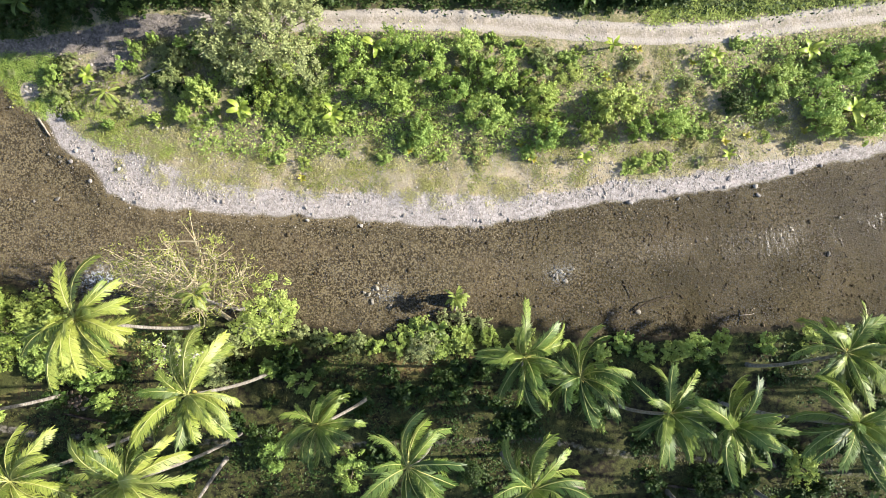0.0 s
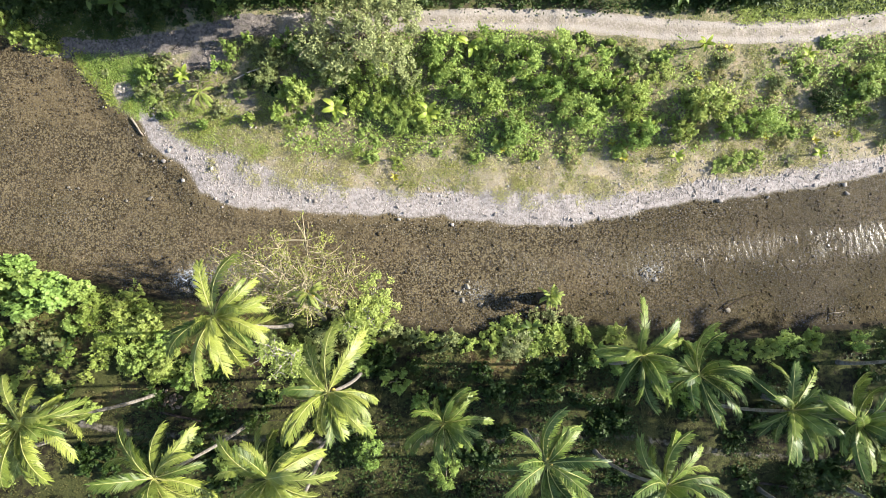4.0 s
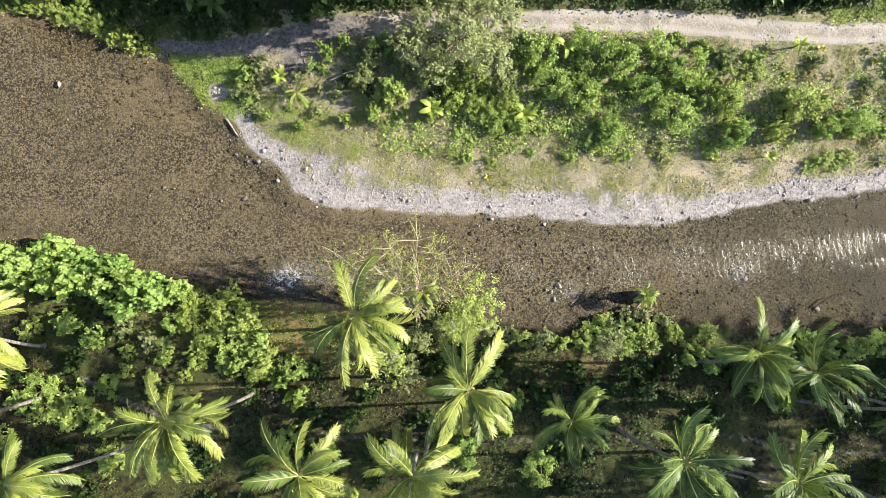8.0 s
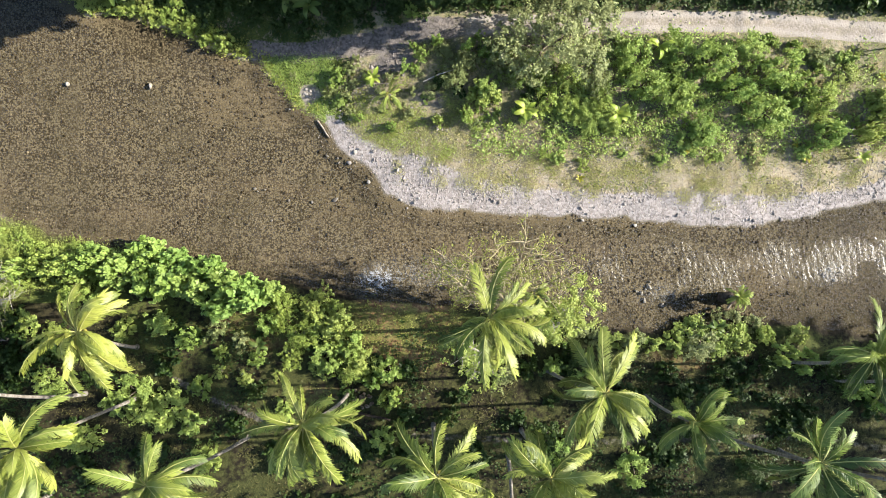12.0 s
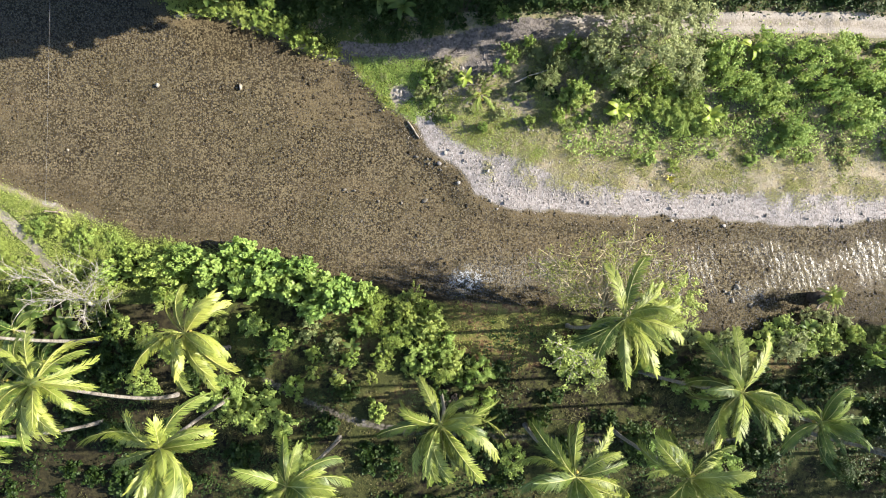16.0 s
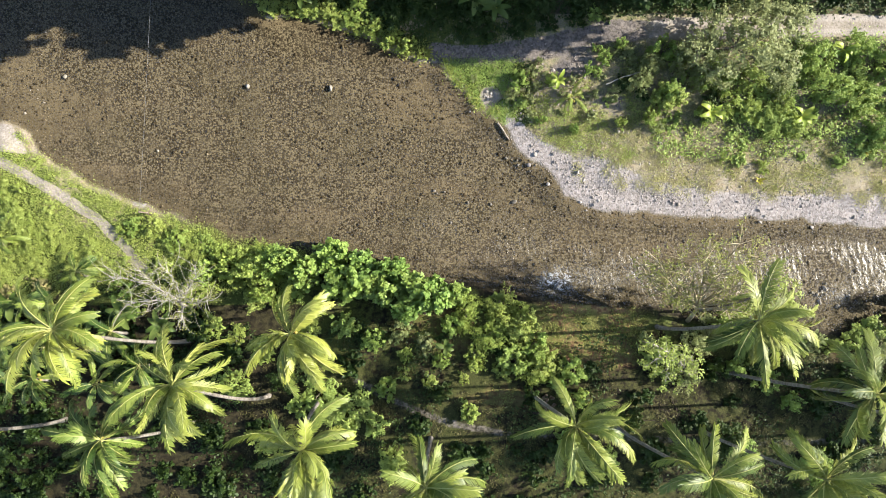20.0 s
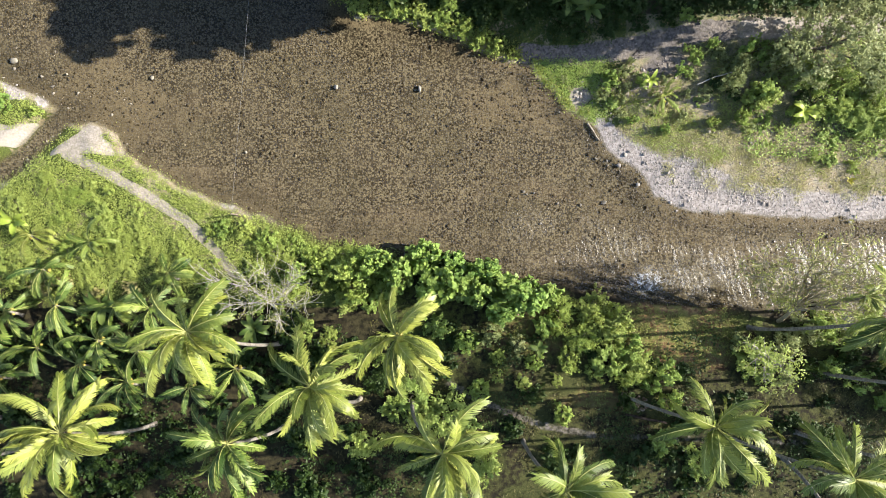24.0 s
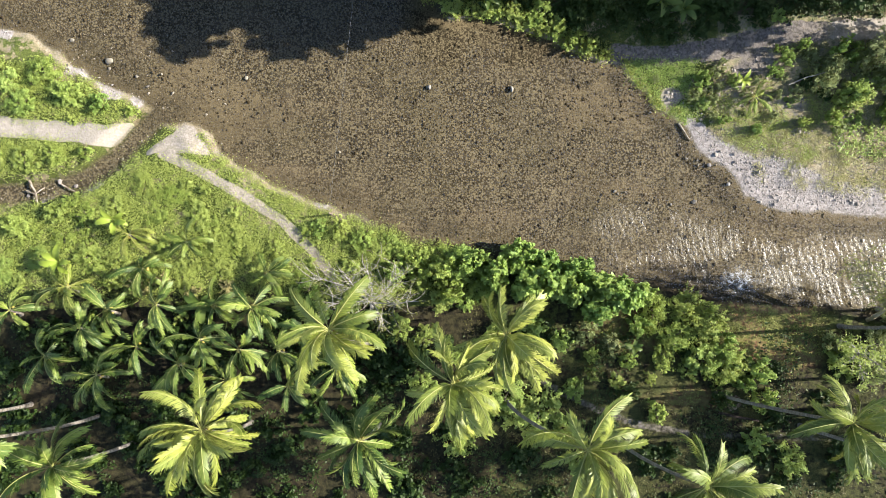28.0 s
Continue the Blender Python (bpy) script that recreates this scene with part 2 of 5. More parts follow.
def water_material():
    k = Nodes("water_surface")
    # short standing waves across the current, broken into rows of crests
    bands = k.tree.nodes.new("ShaderNodeTexWave")
    bands.wave_type, bands.bands_direction, bands.wave_profile = "BANDS", "X", "SIN"
    turned = k.tree.nodes.new("ShaderNodeMapping")
    turned.inputs["Rotation"].default_value = (0, 0, radians(-14))
    k.put(turned.inputs["Vector"], k.where)
    k.put(bands.inputs["Vector"], turned.outputs[0])
    for key, value in (("Scale", 0.46), ("Distortion", 8.0), ("Detail", 3.0), ("Detail Scale", 0.6), ("Detail Roughness", 0.6)):
        bands.inputs[key].default_value = value
    rows = k.ramp(k.noise(1.9, 3, 0.6, 0.6, (0.55, 1.5, 1, -10)), 0.34, 0.66, 0.15, 1.0)
    small = k.noise(3.4, 3, 0.6, 0.5, (1.5, 0.8, 1, -12))
    patches = k.ramp(k.noise(0.26, 3, 0.6, 0.8), 0.38, 0.60, 0.35, 1.1)
    lively = k.math("MULTIPLY", patches, k.mask("ripple"))
    h = k.math("MULTIPLY", k.math("ADD", k.math("MULTIPLY", bands.outputs["Fac"], k.math("MULTIPLY", rows, 0.55)), k.math("MULTIPLY", small, 0.95)), lively)
    normal = k.bump(h, 1.0, 0.060)
    clear = k.tree.nodes.new("ShaderNodeBsdfTransparent")
    clear.inputs[0].default_value = (0.90, 0.91, 0.84, 1)
    gloss = k.tree.nodes.new("ShaderNodeBsdfGlossy")
    k.put(gloss.inputs["Roughness"], k.ramp(lively, 0.1, 1.0, 0.15, 0.34))
    edge = k.tree.nodes.new("ShaderNodeFresnel")
    edge.inputs["IOR"].default_value = 1.33
    k.put(gloss.inputs["Normal"], normal), k.put(edge.inputs["Normal"], normal)
    film = k.tree.nodes.new("ShaderNodeMixShader")
    k.put(film.inputs[0], edge.outputs[0]), k.put(film.inputs[1], clear.outputs[0]), k.put(film.inputs[2], gloss.outputs[0])
    foam = k.tree.nodes.new("ShaderNodeBsdfDiffuse")
    foam.inputs[0].default_value = (0.50, 0.50, 0.49, 1)
    both = k.tree.nodes.new("ShaderNodeMixShader")
    white = k.math("MULTIPLY", k.mask("foam"), k.ramp(k.noise(2.6, 5, 0.75, 1.5), 0.47, 0.60))
    k.put(both.inputs[0], white)
    k.put(both.inputs[1], film.outputs[0]), k.put(both.inputs[2], foam.outputs[0])
    k.put(k.out.inputs[0], both.outputs[0])
    return k.mat


M["ground"], M["water"] = ground_material(), water_material()


# ---- mesh tools ----
def mesh_of(name, verts, faces, mat, smooth=False):
    """A mesh from arrays: verts n x 3, and faces m x k, or a list of such arrays."""
    groups = faces if isinstance(faces, list) else [faces]
    me = bpy.data.meshes.new(name)
    verts = np.asarray(verts, dtype=np.float32)
    me.vertices.add(len(verts))
    me.vertices.foreach_set("co", verts.ravel())
    loops = np.concatenate([np.asarray(g, dtype=np.int32).ravel() for g in groups])
    sizes = np.concatenate([np.full(len(g), np.asarray(g).shape[1], dtype=np.int32) for g in groups])
    me.loops.add(len(loops))
    me.loops.foreach_set("vertex_index", loops)
    me.polygons.add(len(sizes))
    me.polygons.foreach_set("loop_start", np.concatenate([[0], np.cumsum(sizes)[:-1]]).astype(np.int32))
    me.polygons.foreach_set("loop_total", sizes)
    if smooth:
        me.polygons.foreach_set("use_smooth", np.ones(len(sizes), dtype=bool))
    me.update(calc_edges=True)
    if mat:
        me.materials.append(mat)
    return me


def part(name, me, parent=None, m=None, label=""):
    ob = new(name, me)
    ob.parent = parent
    if m is not None:
        ob.matrix_basis = m
    if label:
        ob["label"] = label
    return ob


def unit(v):
    return v / np.maximum(np.linalg.norm(v, axis=-1, keepdims=True), 1e-9)


def soft_noise(x, y, scale, seed):
    """Smooth noise between 0 and 1 over the plan, by a lattice of random values."""
    table = np.random.default_rng(seed).random((64, 64))
    u, v = np.asarray(x) / scale, np.asarray(y) / scale
    i, j = np.floor(u).astype(int), np.floor(v).astype(int)
    a, b = u - i, v - j
    a, b = a * a * (3 - 2 * a), b * b * (3 - 2 * b)
    t = lambda p, q: table[p % 64, q % 64]
    return (t(i, j) * (1 - a) + t(i + 1, j) * a) * (1 - b) + (t(i, j + 1) * (1 - a) + t(i + 1, j + 1) * a) * b


def leaf_blades(at, up, size, slim=0.5, rng=RNG, fold=0.25, loose=0.43):
    """Folded leaves at the points, roughly facing up: two quads each, hinged on the midrib."""
    n = len(at)
    up = unit(up + rng.normal(0, loose, (n, 3)))
    along = unit(np.cross(up, rng.normal(0, 1, (n, 3))))
    side = np.cross(up, along)
    size = np.asarray(size) * rng.uniform(0.65, 1.3, n)
    a, s, u = along * size[:, None], side * (size * slim * 0.5)[:, None], up * (size * fold)[:, None]
    base, tip = at - a * 0.5, at + a * 0.5 - u * 0.5
    left, right = at - s - u * 0.3 - a * 0.05, at + s - u * 0.3 - a * 0.05
    v = np.stack([base, right, tip, left], 1).reshape(-1, 3)
    i = np.arange(n)[:, None] * 4
    return v, np.concatenate([i + [0, 1, 2], i + [0, 2, 3]])


def tube(path, radii, sides=7):
    """A tapered tube along a path, closed at the far end."""
    path = np.asarray(path, float)
    t = unit(np.gradient(path, axis=0))
    ref = np.where(np.abs(t[:, 2:3]) < 0.9, [[0.0, 0, 1]], [[1.0, 0, 0]])
    a = unit(np.cross(t, ref))
    b = np.cross(t, a)
    ang = np.linspace(0, 2 * math.pi, sides, endpoint=False)
    ring = a[:, None] * np.cos(ang)[None, :, None] + b[:, None] * np.sin(ang)[None, :, None]
    v = (path[:, None] + ring * np.asarray(radii)[:, None, None]).reshape(-1, 3)
    k, j = np.meshgrid(np.arange(len(path) - 1), np.arange(sides), indexing="ij")
    k, j = k.ravel(), j.ravel()
    q = np.stack([k * sides + j, k * sides + (j + 1) % sides, (k + 1) * sides + (j + 1) % sides, (k + 1) * sides + j], 1)
    end = len(v)
    v = np.vstack([v, path[-1] + t[-1] * radii[-1] * 0.5])
    j = np.arange(sides)
    cap = np.stack([(len(path) - 1) * sides + j, (len(path) - 1) * sides + (j + 1) % sides, np.full(sides, end)], 1)
    return v, [q, cap]


ICO = bmesh.new()
bmesh.ops.create_icosphere(ICO, subdivisions=1, radius=1)
ICO_V = np.array([v.co[:] for v in ICO.verts])
ICO_F = np.array([[v.index for v in f.verts] for f in ICO.faces])
bmesh.ops.subdivide_edges(ICO, edges=ICO.edges[:], cuts=1, use_grid_fill=True)
ICO.verts.index_update()
ICO2_V = unit(np.array([v.co[:] for v in ICO.verts]))
ICO2_F = np.array([[v.index for v in f.verts] for f in ICO.faces])
ICO.free()


# a low five-sided pebble, narrower at its flat top
turns = np.arange(5) * 2 * math.pi / 5
PEBBLE_V = np.vstack([np.stack([np.cos(turns), np.sin(turns), np.full(5, -0.55)], 1), np.stack([0.72 * np.cos(turns + 0.4), 0.72 * np.sin(turns + 0.4), np.full(5, 0.75)], 1), [[0, 0, 1.0]]])
PEBBLE_F = np.array([f for i in range(5) for f in ((i, (i + 1) % 5, 5 + i), ((i + 1) % 5, 5 + (i + 1) % 5, 5 + i), (5 + i, 5 + (i + 1) % 5, 10))])


def many_stones(at, size, rng, flat=0.6):
    """Rough stones at the points, joined."""
    n, k = len(at), len(PEBBLE_V)
    scale = size[:, None] * rng.uniform(0.6, 1.25, (n, 3)) * [1, 1, flat]
    v = PEBBLE_V[None] * rng.uniform(0.72, 1.15, (n, k, 1)) * scale[:, None]
    ang = rng.uniform(0, 6.28, n)
    c, s = np.cos(ang)[:, None], np.sin(ang)[:, None]
    v = np.stack([v[..., 0] * c - v[..., 1] * s, v[..., 0] * s + v[..., 1] * c, v[..., 2]], -1) + np.asarray(at)[:, None]
    return v.reshape(-1, 3), (PEBBLE_F[None] + (np.arange(n) * k)[:, None, None]).reshape(-1, 3)


# ---- the plan: shores, lanes and ground height ----
NORTH_SHORE = [(-76, 60), (-70, 40), (-63, 26), (-60.4, 23.2), (-57.3, 21.4), (-54.1, 21.4), (-51, 20.6), (-47.6, 19), (-44.7, 17.7),
               (-41.5, 17.4), (-40.5, 15.7), (-38.1, 13.3), (-35.5, 11.5), (-34.2, 9.2), (-31.3, 7.2), (-30.1, 4.9), (-26.5, 3.6),
               (-22.4, 3.7), (-17.2, 3), (-11, 2.9), (-6.9, 2.8), (-1.7, 2.1), (3.5, 2), (8.2, 2.9), (11.8, 3.7), (16, 4.3),
               (20.2, 4.7), (25.4, 5.6), (29.6, 6.1), (33.8, 7.2), (37.5, 8.2), (41.6, 9.1), (60, 13), (95, 20)]
SOUTH_SHORE = [(95, 2), (60, -4), (41.7, -6.1), (33.9, -6.7), (27.6, -7.2), (22.3, -7.7), (16, -8.3), (11.9, -7.7), (6.7, -6.7),
               (-0.6, -7), (-4.8, -7.8), (-11, -7.2), (-14.1, -7.2), (-21.5, -5.4), (-25.8, -5.2), (-32.7, -4.6), (-38.5, -3.2),
               (-46.9, -1.9), (-54.8, 0.2), (-60.5, 0.8), (-63.6, 2.3), (-67.7, 3.9), (-71.3, 5.2), (-75.5, 7), (-78.6, 9),
               (-79.3, 10.7), (-81.6, 12), (-83, 11.4), (-84.5, 13), (-85.9, 14), (-89, 15.3), (-91.8, 17.1), (-95.3, 19.7),
               (-98.3, 20.2), (-112, 30), (-128, 46), (-138, 60)]
SHINGLE_TOP = [(-36, 12.2), (-34.7, 12), (-32.6, 10.3), (-29.4, 8.6), (-26, 8.2), (-22.4, 6.4), (-16.7, 5.4), (-8.9, 4.9), (-2.7, 5),
               (4.5, 4.7), (10.8, 5), (16, 6.1), (21.2, 6.4), (27.5, 7.7), (33.8, 8.4), (37.5, 9.2), (41.6, 10), (95, 21)]
CREEK = [(-140, -2), (-110, 3), (-98.4, 5.3), (-94, 5.7), (-90.5, 6.7), (-87.6, 8.9), (-85.6, 11), (-83.6, 12.8)]
TRACK = [(-42, 18.1), (-38, 17.9), (-31.4, 18.7), (-26, 20), (-18, 20.3), (-11.4, 20.5), (-3.7, 20.7), (4.4, 20.6), (11.6, 19.9),
         (19.3, 19.5), (26, 19.7), (32.3, 20.7), (41, 21.8), (95, 30)]
FOOTPATH = [(-83.6, 9), (-80.6, 7.6), (-76.5, 5.2), (-72.9, 2.9), (-69.8, -0.2), (-67.3, -3.4), (-62, -7), (-57, -9.6), (-53, -11.1),
            (-48.9, -12.1), (-44.7, -14.3), (-40.5, -15.9), (-35.3, -16.8), (-12, -17.8), (9.3, -17.2), (17.1, -18.6), (27.6, -19.3), (95, -26)]
RIFFLE = [(-54, 5.0), (-44, 1.8), (-36, -0.4), (-28, -1.8), (-18, -2.4), (-10, -2.6), (0.3, -2.0), (10.8, -1.3), (18, -0.8), (27.5, 0.2), (42, 2.2), (60, 5)]
LANE = [(-140, 13), (-98.4, 11.3), (-93.3, 10.9), (-88.2, 10.5), (-86.2, 10.9)]


def reach(x, y, line, closed=False):
    """The distance from points to a line of corners."""
    pts = list(line) + ([line[0]] if closed else [])
    best = np.full(np.shape(x), 1e9)
    for (ax, ay), (bx, by) in zip(pts, pts[1:]):
        dx, dy = bx - ax, by - ay
        t = np.clip(((x - ax) * dx + (y - ay) * dy) / (dx * dx + dy * dy), 0, 1)
        best = np.minimum(best, (x - ax - t * dx) ** 2 + (y - ay - t * dy) ** 2)
    return np.sqrt(best)


def inside(x, y, ring):
    odd = np.zeros(np.shape(x), bool)
    for (ax, ay), (bx, by) in zip(ring, ring[1:] + ring[:1]):
        if ay != by:
            odd ^= ((ay > y) != (by > y)) & (x < (bx - ax) * (y - ay) / (by - ay) + ax)
    return odd


def step(v, a, b):
    t = np.clip((v - a) / (b - a), 0, 1)
    return t * t * (3 - 2 * t)


RIVER = NORTH_SHORE + SOUTH_SHORE


def plan(x, y):
    """For points of the plan: distance to the shore (negative in the water), height and the ground's make-up."""
    x, y = np.asarray(x, float), np.asarray(y, float)
    wob = (soft_noise(x, y, 1.6, 3) - 0.5) * 1.0 + (soft_noise(x, y, 0.7, 4) - 0.5) * 0.5
    d = reach(x, y, RIVER, True) * np.where(inside(x, y, RIVER), -1, 1) + wob * 0.55
    north = y > np.interp(x, [-80, -60, -40, -28, 0, 41, 95], [30, 14, 7, 0, -2.5, 1.5, 11])
    rise = np.where(north, 0.11 * np.minimum(d, 4) + 0.06 * np.clip(d - 4, 0, 8), 0.32 * np.minimum(d, 2) + 0.04 * np.clip(d - 2, 0, 8))
    bump = (soft_noise(x, y, 3.1, 5) - 0.5) * 0.22 + (soft_noise(x, y, 0.9, 6) - 0.5) * 0.10
    z = np.where(d > 0, rise + bump * step(d, 0.2, 2.0), -0.30 * step(-d, 0, 2.2) - 0.02 + bump * 0.35 * step(-d, 0.5, 2.5))
    creek = reach(x, y, CREEK) + wob * 0.35
    wet = step(creek, 1.25, 0.55)
    z = np.minimum(z, z * (1 - step(creek, 2.2, 0.8)) - 0.10 * step(creek, 2.2, 0.8)) 
    top = np.interp(x, [p[0] for p in SHINGLE_TOP], [p[1] for p in SHINGLE_TOP])
    shingle = step(y - top, 0.8, -0.5) * (x > -35.6) * (d > -0.4) * north
    for px, py, r in ((-88.2, 15.1, 1.5), (-85.8, 14.2, 0.9), (-91, 16.6, 1.3), (-98, 20, 1.5), (-94, 5.4, 1.4), (-90, 6.0, 1.2), (-69, 4.4, 0.5)):
        shingle = np.maximum(shingle, 0.72 * step(np.hypot(x - px, (y - py) * 1.2) + wob * 1.4, r * 1.35, r * 0.5))
    road = step(reach(x, y, TRACK), 1.3 + wob * 0.5, 0.7)
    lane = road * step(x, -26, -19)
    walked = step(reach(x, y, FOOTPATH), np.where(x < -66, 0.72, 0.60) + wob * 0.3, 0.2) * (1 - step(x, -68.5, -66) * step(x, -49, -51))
    # shaded stretches of footpath and track get trail's darker colour, sunlit ones lane's
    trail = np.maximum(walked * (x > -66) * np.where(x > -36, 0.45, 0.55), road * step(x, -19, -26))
    lane = np.maximum(lane, walked * (x <= -66))
    lane = np.maximum(lane, step(reach(x, y, LANE), 1.2 + wob * 0.45, 0.6))
    trail = np.maximum(trail, 0.8 * step(np.hypot((x + 29.5) / 2.6, y - 17.2) + wob * 1.3, 1.9, 0.5))
    trail = np.maximum(trail, 0.55 * step(np.hypot((x + 26.0) / 1.9, y - 13.6) + wob * 1.3, 1.5, 0.4))
    spit = [(-84.9, 9.0), (-83.2, 10.5), (-82.2, 11.4), (-80.9, 11.5), (-80.2, 10.2), (-79.4, 8.9), (-82, 9.0)]
    lane = np.maximum(lane, step(reach(x, y, spit, True) * np.where(inside(x, y, spit), -1, 1) + wob * 0.5, 0.30, -0.35))
    lane = np.maximum(lane, 0.85 * step(np.hypot(x + 37.1, y - 14.2) + wob * 0.6, 1.5, 0.6))
    bed = np.maximum(step(d, 0.12, -0.25), wet)
    trail = trail * (1 - bed)
    dark_bed = np.clip(0.95 * step(x, -2, 22) + 0.55 * step(reach(x, y, SOUTH_SHORE) + wob * 1.5, 3.2, 0.6), 0, 1) * (0.55 + 0.9 * soft_noise(x, y, 2.7, 12))
    off = reach(x, y, TRACK)
    rut = np.where(x < -70, np.where(x < -84.6, 0.65, 0.2), step(np.abs(off - 0.62 + wob * 0.15), 0.48, 0.05))
    lane, shingle = lane * (1 - bed), np.maximum(shingle * (1 - step(d, 0.1, -0.4)), 0)
    # pale earth where sun falls; grove and forest edge stay painted dark
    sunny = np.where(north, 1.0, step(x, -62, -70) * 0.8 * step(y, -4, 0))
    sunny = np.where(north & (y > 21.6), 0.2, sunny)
    glade = np.maximum(step(np.hypot((x + 28.0) / 1.6, y + 7.6) + wob, 4.4, 2.2), 0.5 * step(np.hypot((x + 38.5) / 3.2, y + 7.4) + wob, 2.9, 1.2))
    glade = np.maximum(glade, 0.7 * step(np.hypot((x + 37) / 5.0, y + 13.6) + wob, 1.3, 0.4))
    glade = np.maximum(glade, 0.7 * step(np.hypot((x + 1.5) / 3.5, y + 10.2) + wob, 1.6, 0.5)) * (1 - bed)
    shoal = bed * (1 - 0.9 * wet) * np.maximum(step(d, -1.9, -0.1), step(np.hypot(x + 81, y - 14) + wob * 3, 7.5, 3.0) * 0.8) * np.where(north | (x < -50), 1.0, 0.35) * step(x, 6, -8)
    shoal = np.maximum(shoal, 0.75 * bed * step(np.hypot((x + 43) / 2.2, y - 13.5) + wob * 2, 4.2, 1.5))
    # little grass green on the left grove floor, painting it dark as shade
    sward = np.where(north, np.where(x < -33, 1.6, 0.22 + 0.5 * step(d, 4.0, 7.0)), np.where(x < -54, np.where(y > -5, 1.7, 0.12), 0.45 + 0.4 * step(y, -12, -7))) * step(d, 0.25, 0.9)
    return d, z, dict(bed=bed, shingle=shingle, lane=lane, trail=trail, rut=rut, dark_bed=dark_bed, glade=glade, shoal=shoal, sunny=sunny, sward=sward), north


def height(x, y):
    return plan(np.array([x]), np.array([y]))[1][0]


def spread(low, high, stepsize, far):
    near = np.arange(low, high + 1e-6, stepsize)
    out = [high + stepsize]
    while out[-1] < far:
        out.append(out[-1] + max(stepsize, (out[-1] - high) * 0.45))
    low_side = [low - (v - high) for v in out]
    return np.concatenate([low_side[::-1], near, out])


gx, gy = spread(-103, 46, 0.27, 2500), spread(-26, 27, 0.16, 2500)
X, Y = np.meshgrid(gx, gy, indexing="ij")
D, Z, MASKS, NORTHSIDE = plan(X.ravel(), Y.ravel())
far_off = np.hypot(np.clip(np.abs(X.ravel() + 28) - 120, 0, None), np.clip(np.abs(Y.ravel()) - 70, 0, None))
Z = np.where(far_off > 0, np.maximum(Z, 0.6), Z)
a, b = np.meshgrid(np.arange(len(gx) - 1), np.arange(len(gy) - 1), indexing="ij")
a, b = a.ravel(), b.ravel()
ny = len(gy)
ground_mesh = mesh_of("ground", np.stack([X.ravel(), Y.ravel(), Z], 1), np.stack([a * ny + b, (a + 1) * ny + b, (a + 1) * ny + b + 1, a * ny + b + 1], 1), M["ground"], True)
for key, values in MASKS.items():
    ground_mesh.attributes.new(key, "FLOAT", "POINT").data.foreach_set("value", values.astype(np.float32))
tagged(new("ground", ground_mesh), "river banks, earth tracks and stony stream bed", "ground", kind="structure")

wx, wy = np.arange(-140, 96, 0.8), np.arange(-10, 61, 0.8)
WX, WY = np.meshgrid(wx, wy, indexing="ij")
a, b = np.meshgrid(np.arange(len(wx) - 1), np.arange(len(wy) - 1), indexing="ij")
a, b = a.ravel(), b.ravel()
nw = len(wy)
water_mesh = mesh_of("water", np.stack([WX.ravel(), WY.ravel(), np.zeros(WX.size)], 1),
                     np.stack([a * nw + b, (a + 1) * nw + b, (a + 1) * nw + b + 1, a * nw + b + 1], 1), M["water"], True)
fx, fy = WX.ravel(), WY.ravel()
ripple = 0.08 + 0.92 * step(reach(fx, fy, RIFFLE), np.interp(fx, [-50, -30, -5, 10, 30], [6.0, 5.5, 4.5, 3.4, 2.4]), 0.8) * np.interp(fx, [-58, -46, -36, -6, 4, 14, 44], [0.0, 0.85, 1.3, 1.2, 0.90, 0.72, 0.42])
ripple = np.clip(ripple, 0, 1.4)
foam = np.maximum(np.maximum(step(np.hypot((fx + 30.6) / 1.9, fy + 2.8), 1.3, 0.3), 0.12 * step(np.hypot((fx + 26.5) / 3.6, fy + 2.3), 2.0, 0.4)), 0.22 * step(np.hypot((fx + 4.8) / 1.9, fy + 4.2), 1.2, 0.1))
foam = np.maximum(foam, 0.28 * step(np.hypot((fx - 11.4) / 1.8, fy + 2.3), 0.9, 0.2))
water_mesh.attributes.new("foam", "FLOAT", "POINT").data.foreach_set("value", foam.astype(np.float32))
water_mesh.attributes.new("ripple", "FLOAT", "POINT").data.foreach_set("value", ripple.astype(np.float32))
water = tagged(new("water", water_mesh), "shallow clear river rippling over brown stones", "water", kind="structure")
water.visible_shadow = False


def on_ground(x, y, sink=0.05):
    return Vector((x, y, height(x, y) - sink))


# ---- stones ----
def scatter(n, box, keep, rng):
    """Random points of the box, kept with the chance that keep gives."""
    x, y = rng.uniform(box[0], box[1], n), rng.uniform(box[2], box[3], n)
    d, z, k, north = plan(x, y)
    ok = rng.random(n) < keep(x, y, d, k, north)
    return x[ok], y[ok], z[ok]


def stone_field(name, label, category, n, box, keep, sizes, mat, seed, flat=0.6):
    rng = np.random.default_rng(seed)
    x, y, z = scatter(n, box, keep, rng)
    size = sizes[0] * np.exp(rng.normal(0, 0.42, len(x)))
    size = np.minimum(size, sizes[1])
    v, f = many_stones(np.stack([x, y, z + size * 0.12], 1), size, rng, flat)
    return tagged(new(name, mesh_of(name, v, f, mat, False)), label, category, kind="stuff")


stone_field("river_stones", "small dark brown stones on the river bed", "stones", 230000, (-100, 44, -9, 24),
            lambda x, y, d, k, north: (d < -0.1) * (0.16 + 0.34 * soft_noise(x, y, 2.2, 8)), (0.057, 0.22), M["bedstone"], 21, 0.5)
stone_field("pale_pebbles", "small tan pebbles scattered on the river bed", "pebbles", 26000, (-100, 44, -9, 24),
            lambda x, y, d, k, north: (d < -0.05) * 0.5, (0.046, 0.13), M["tan_pebble"], 26, 0.55)
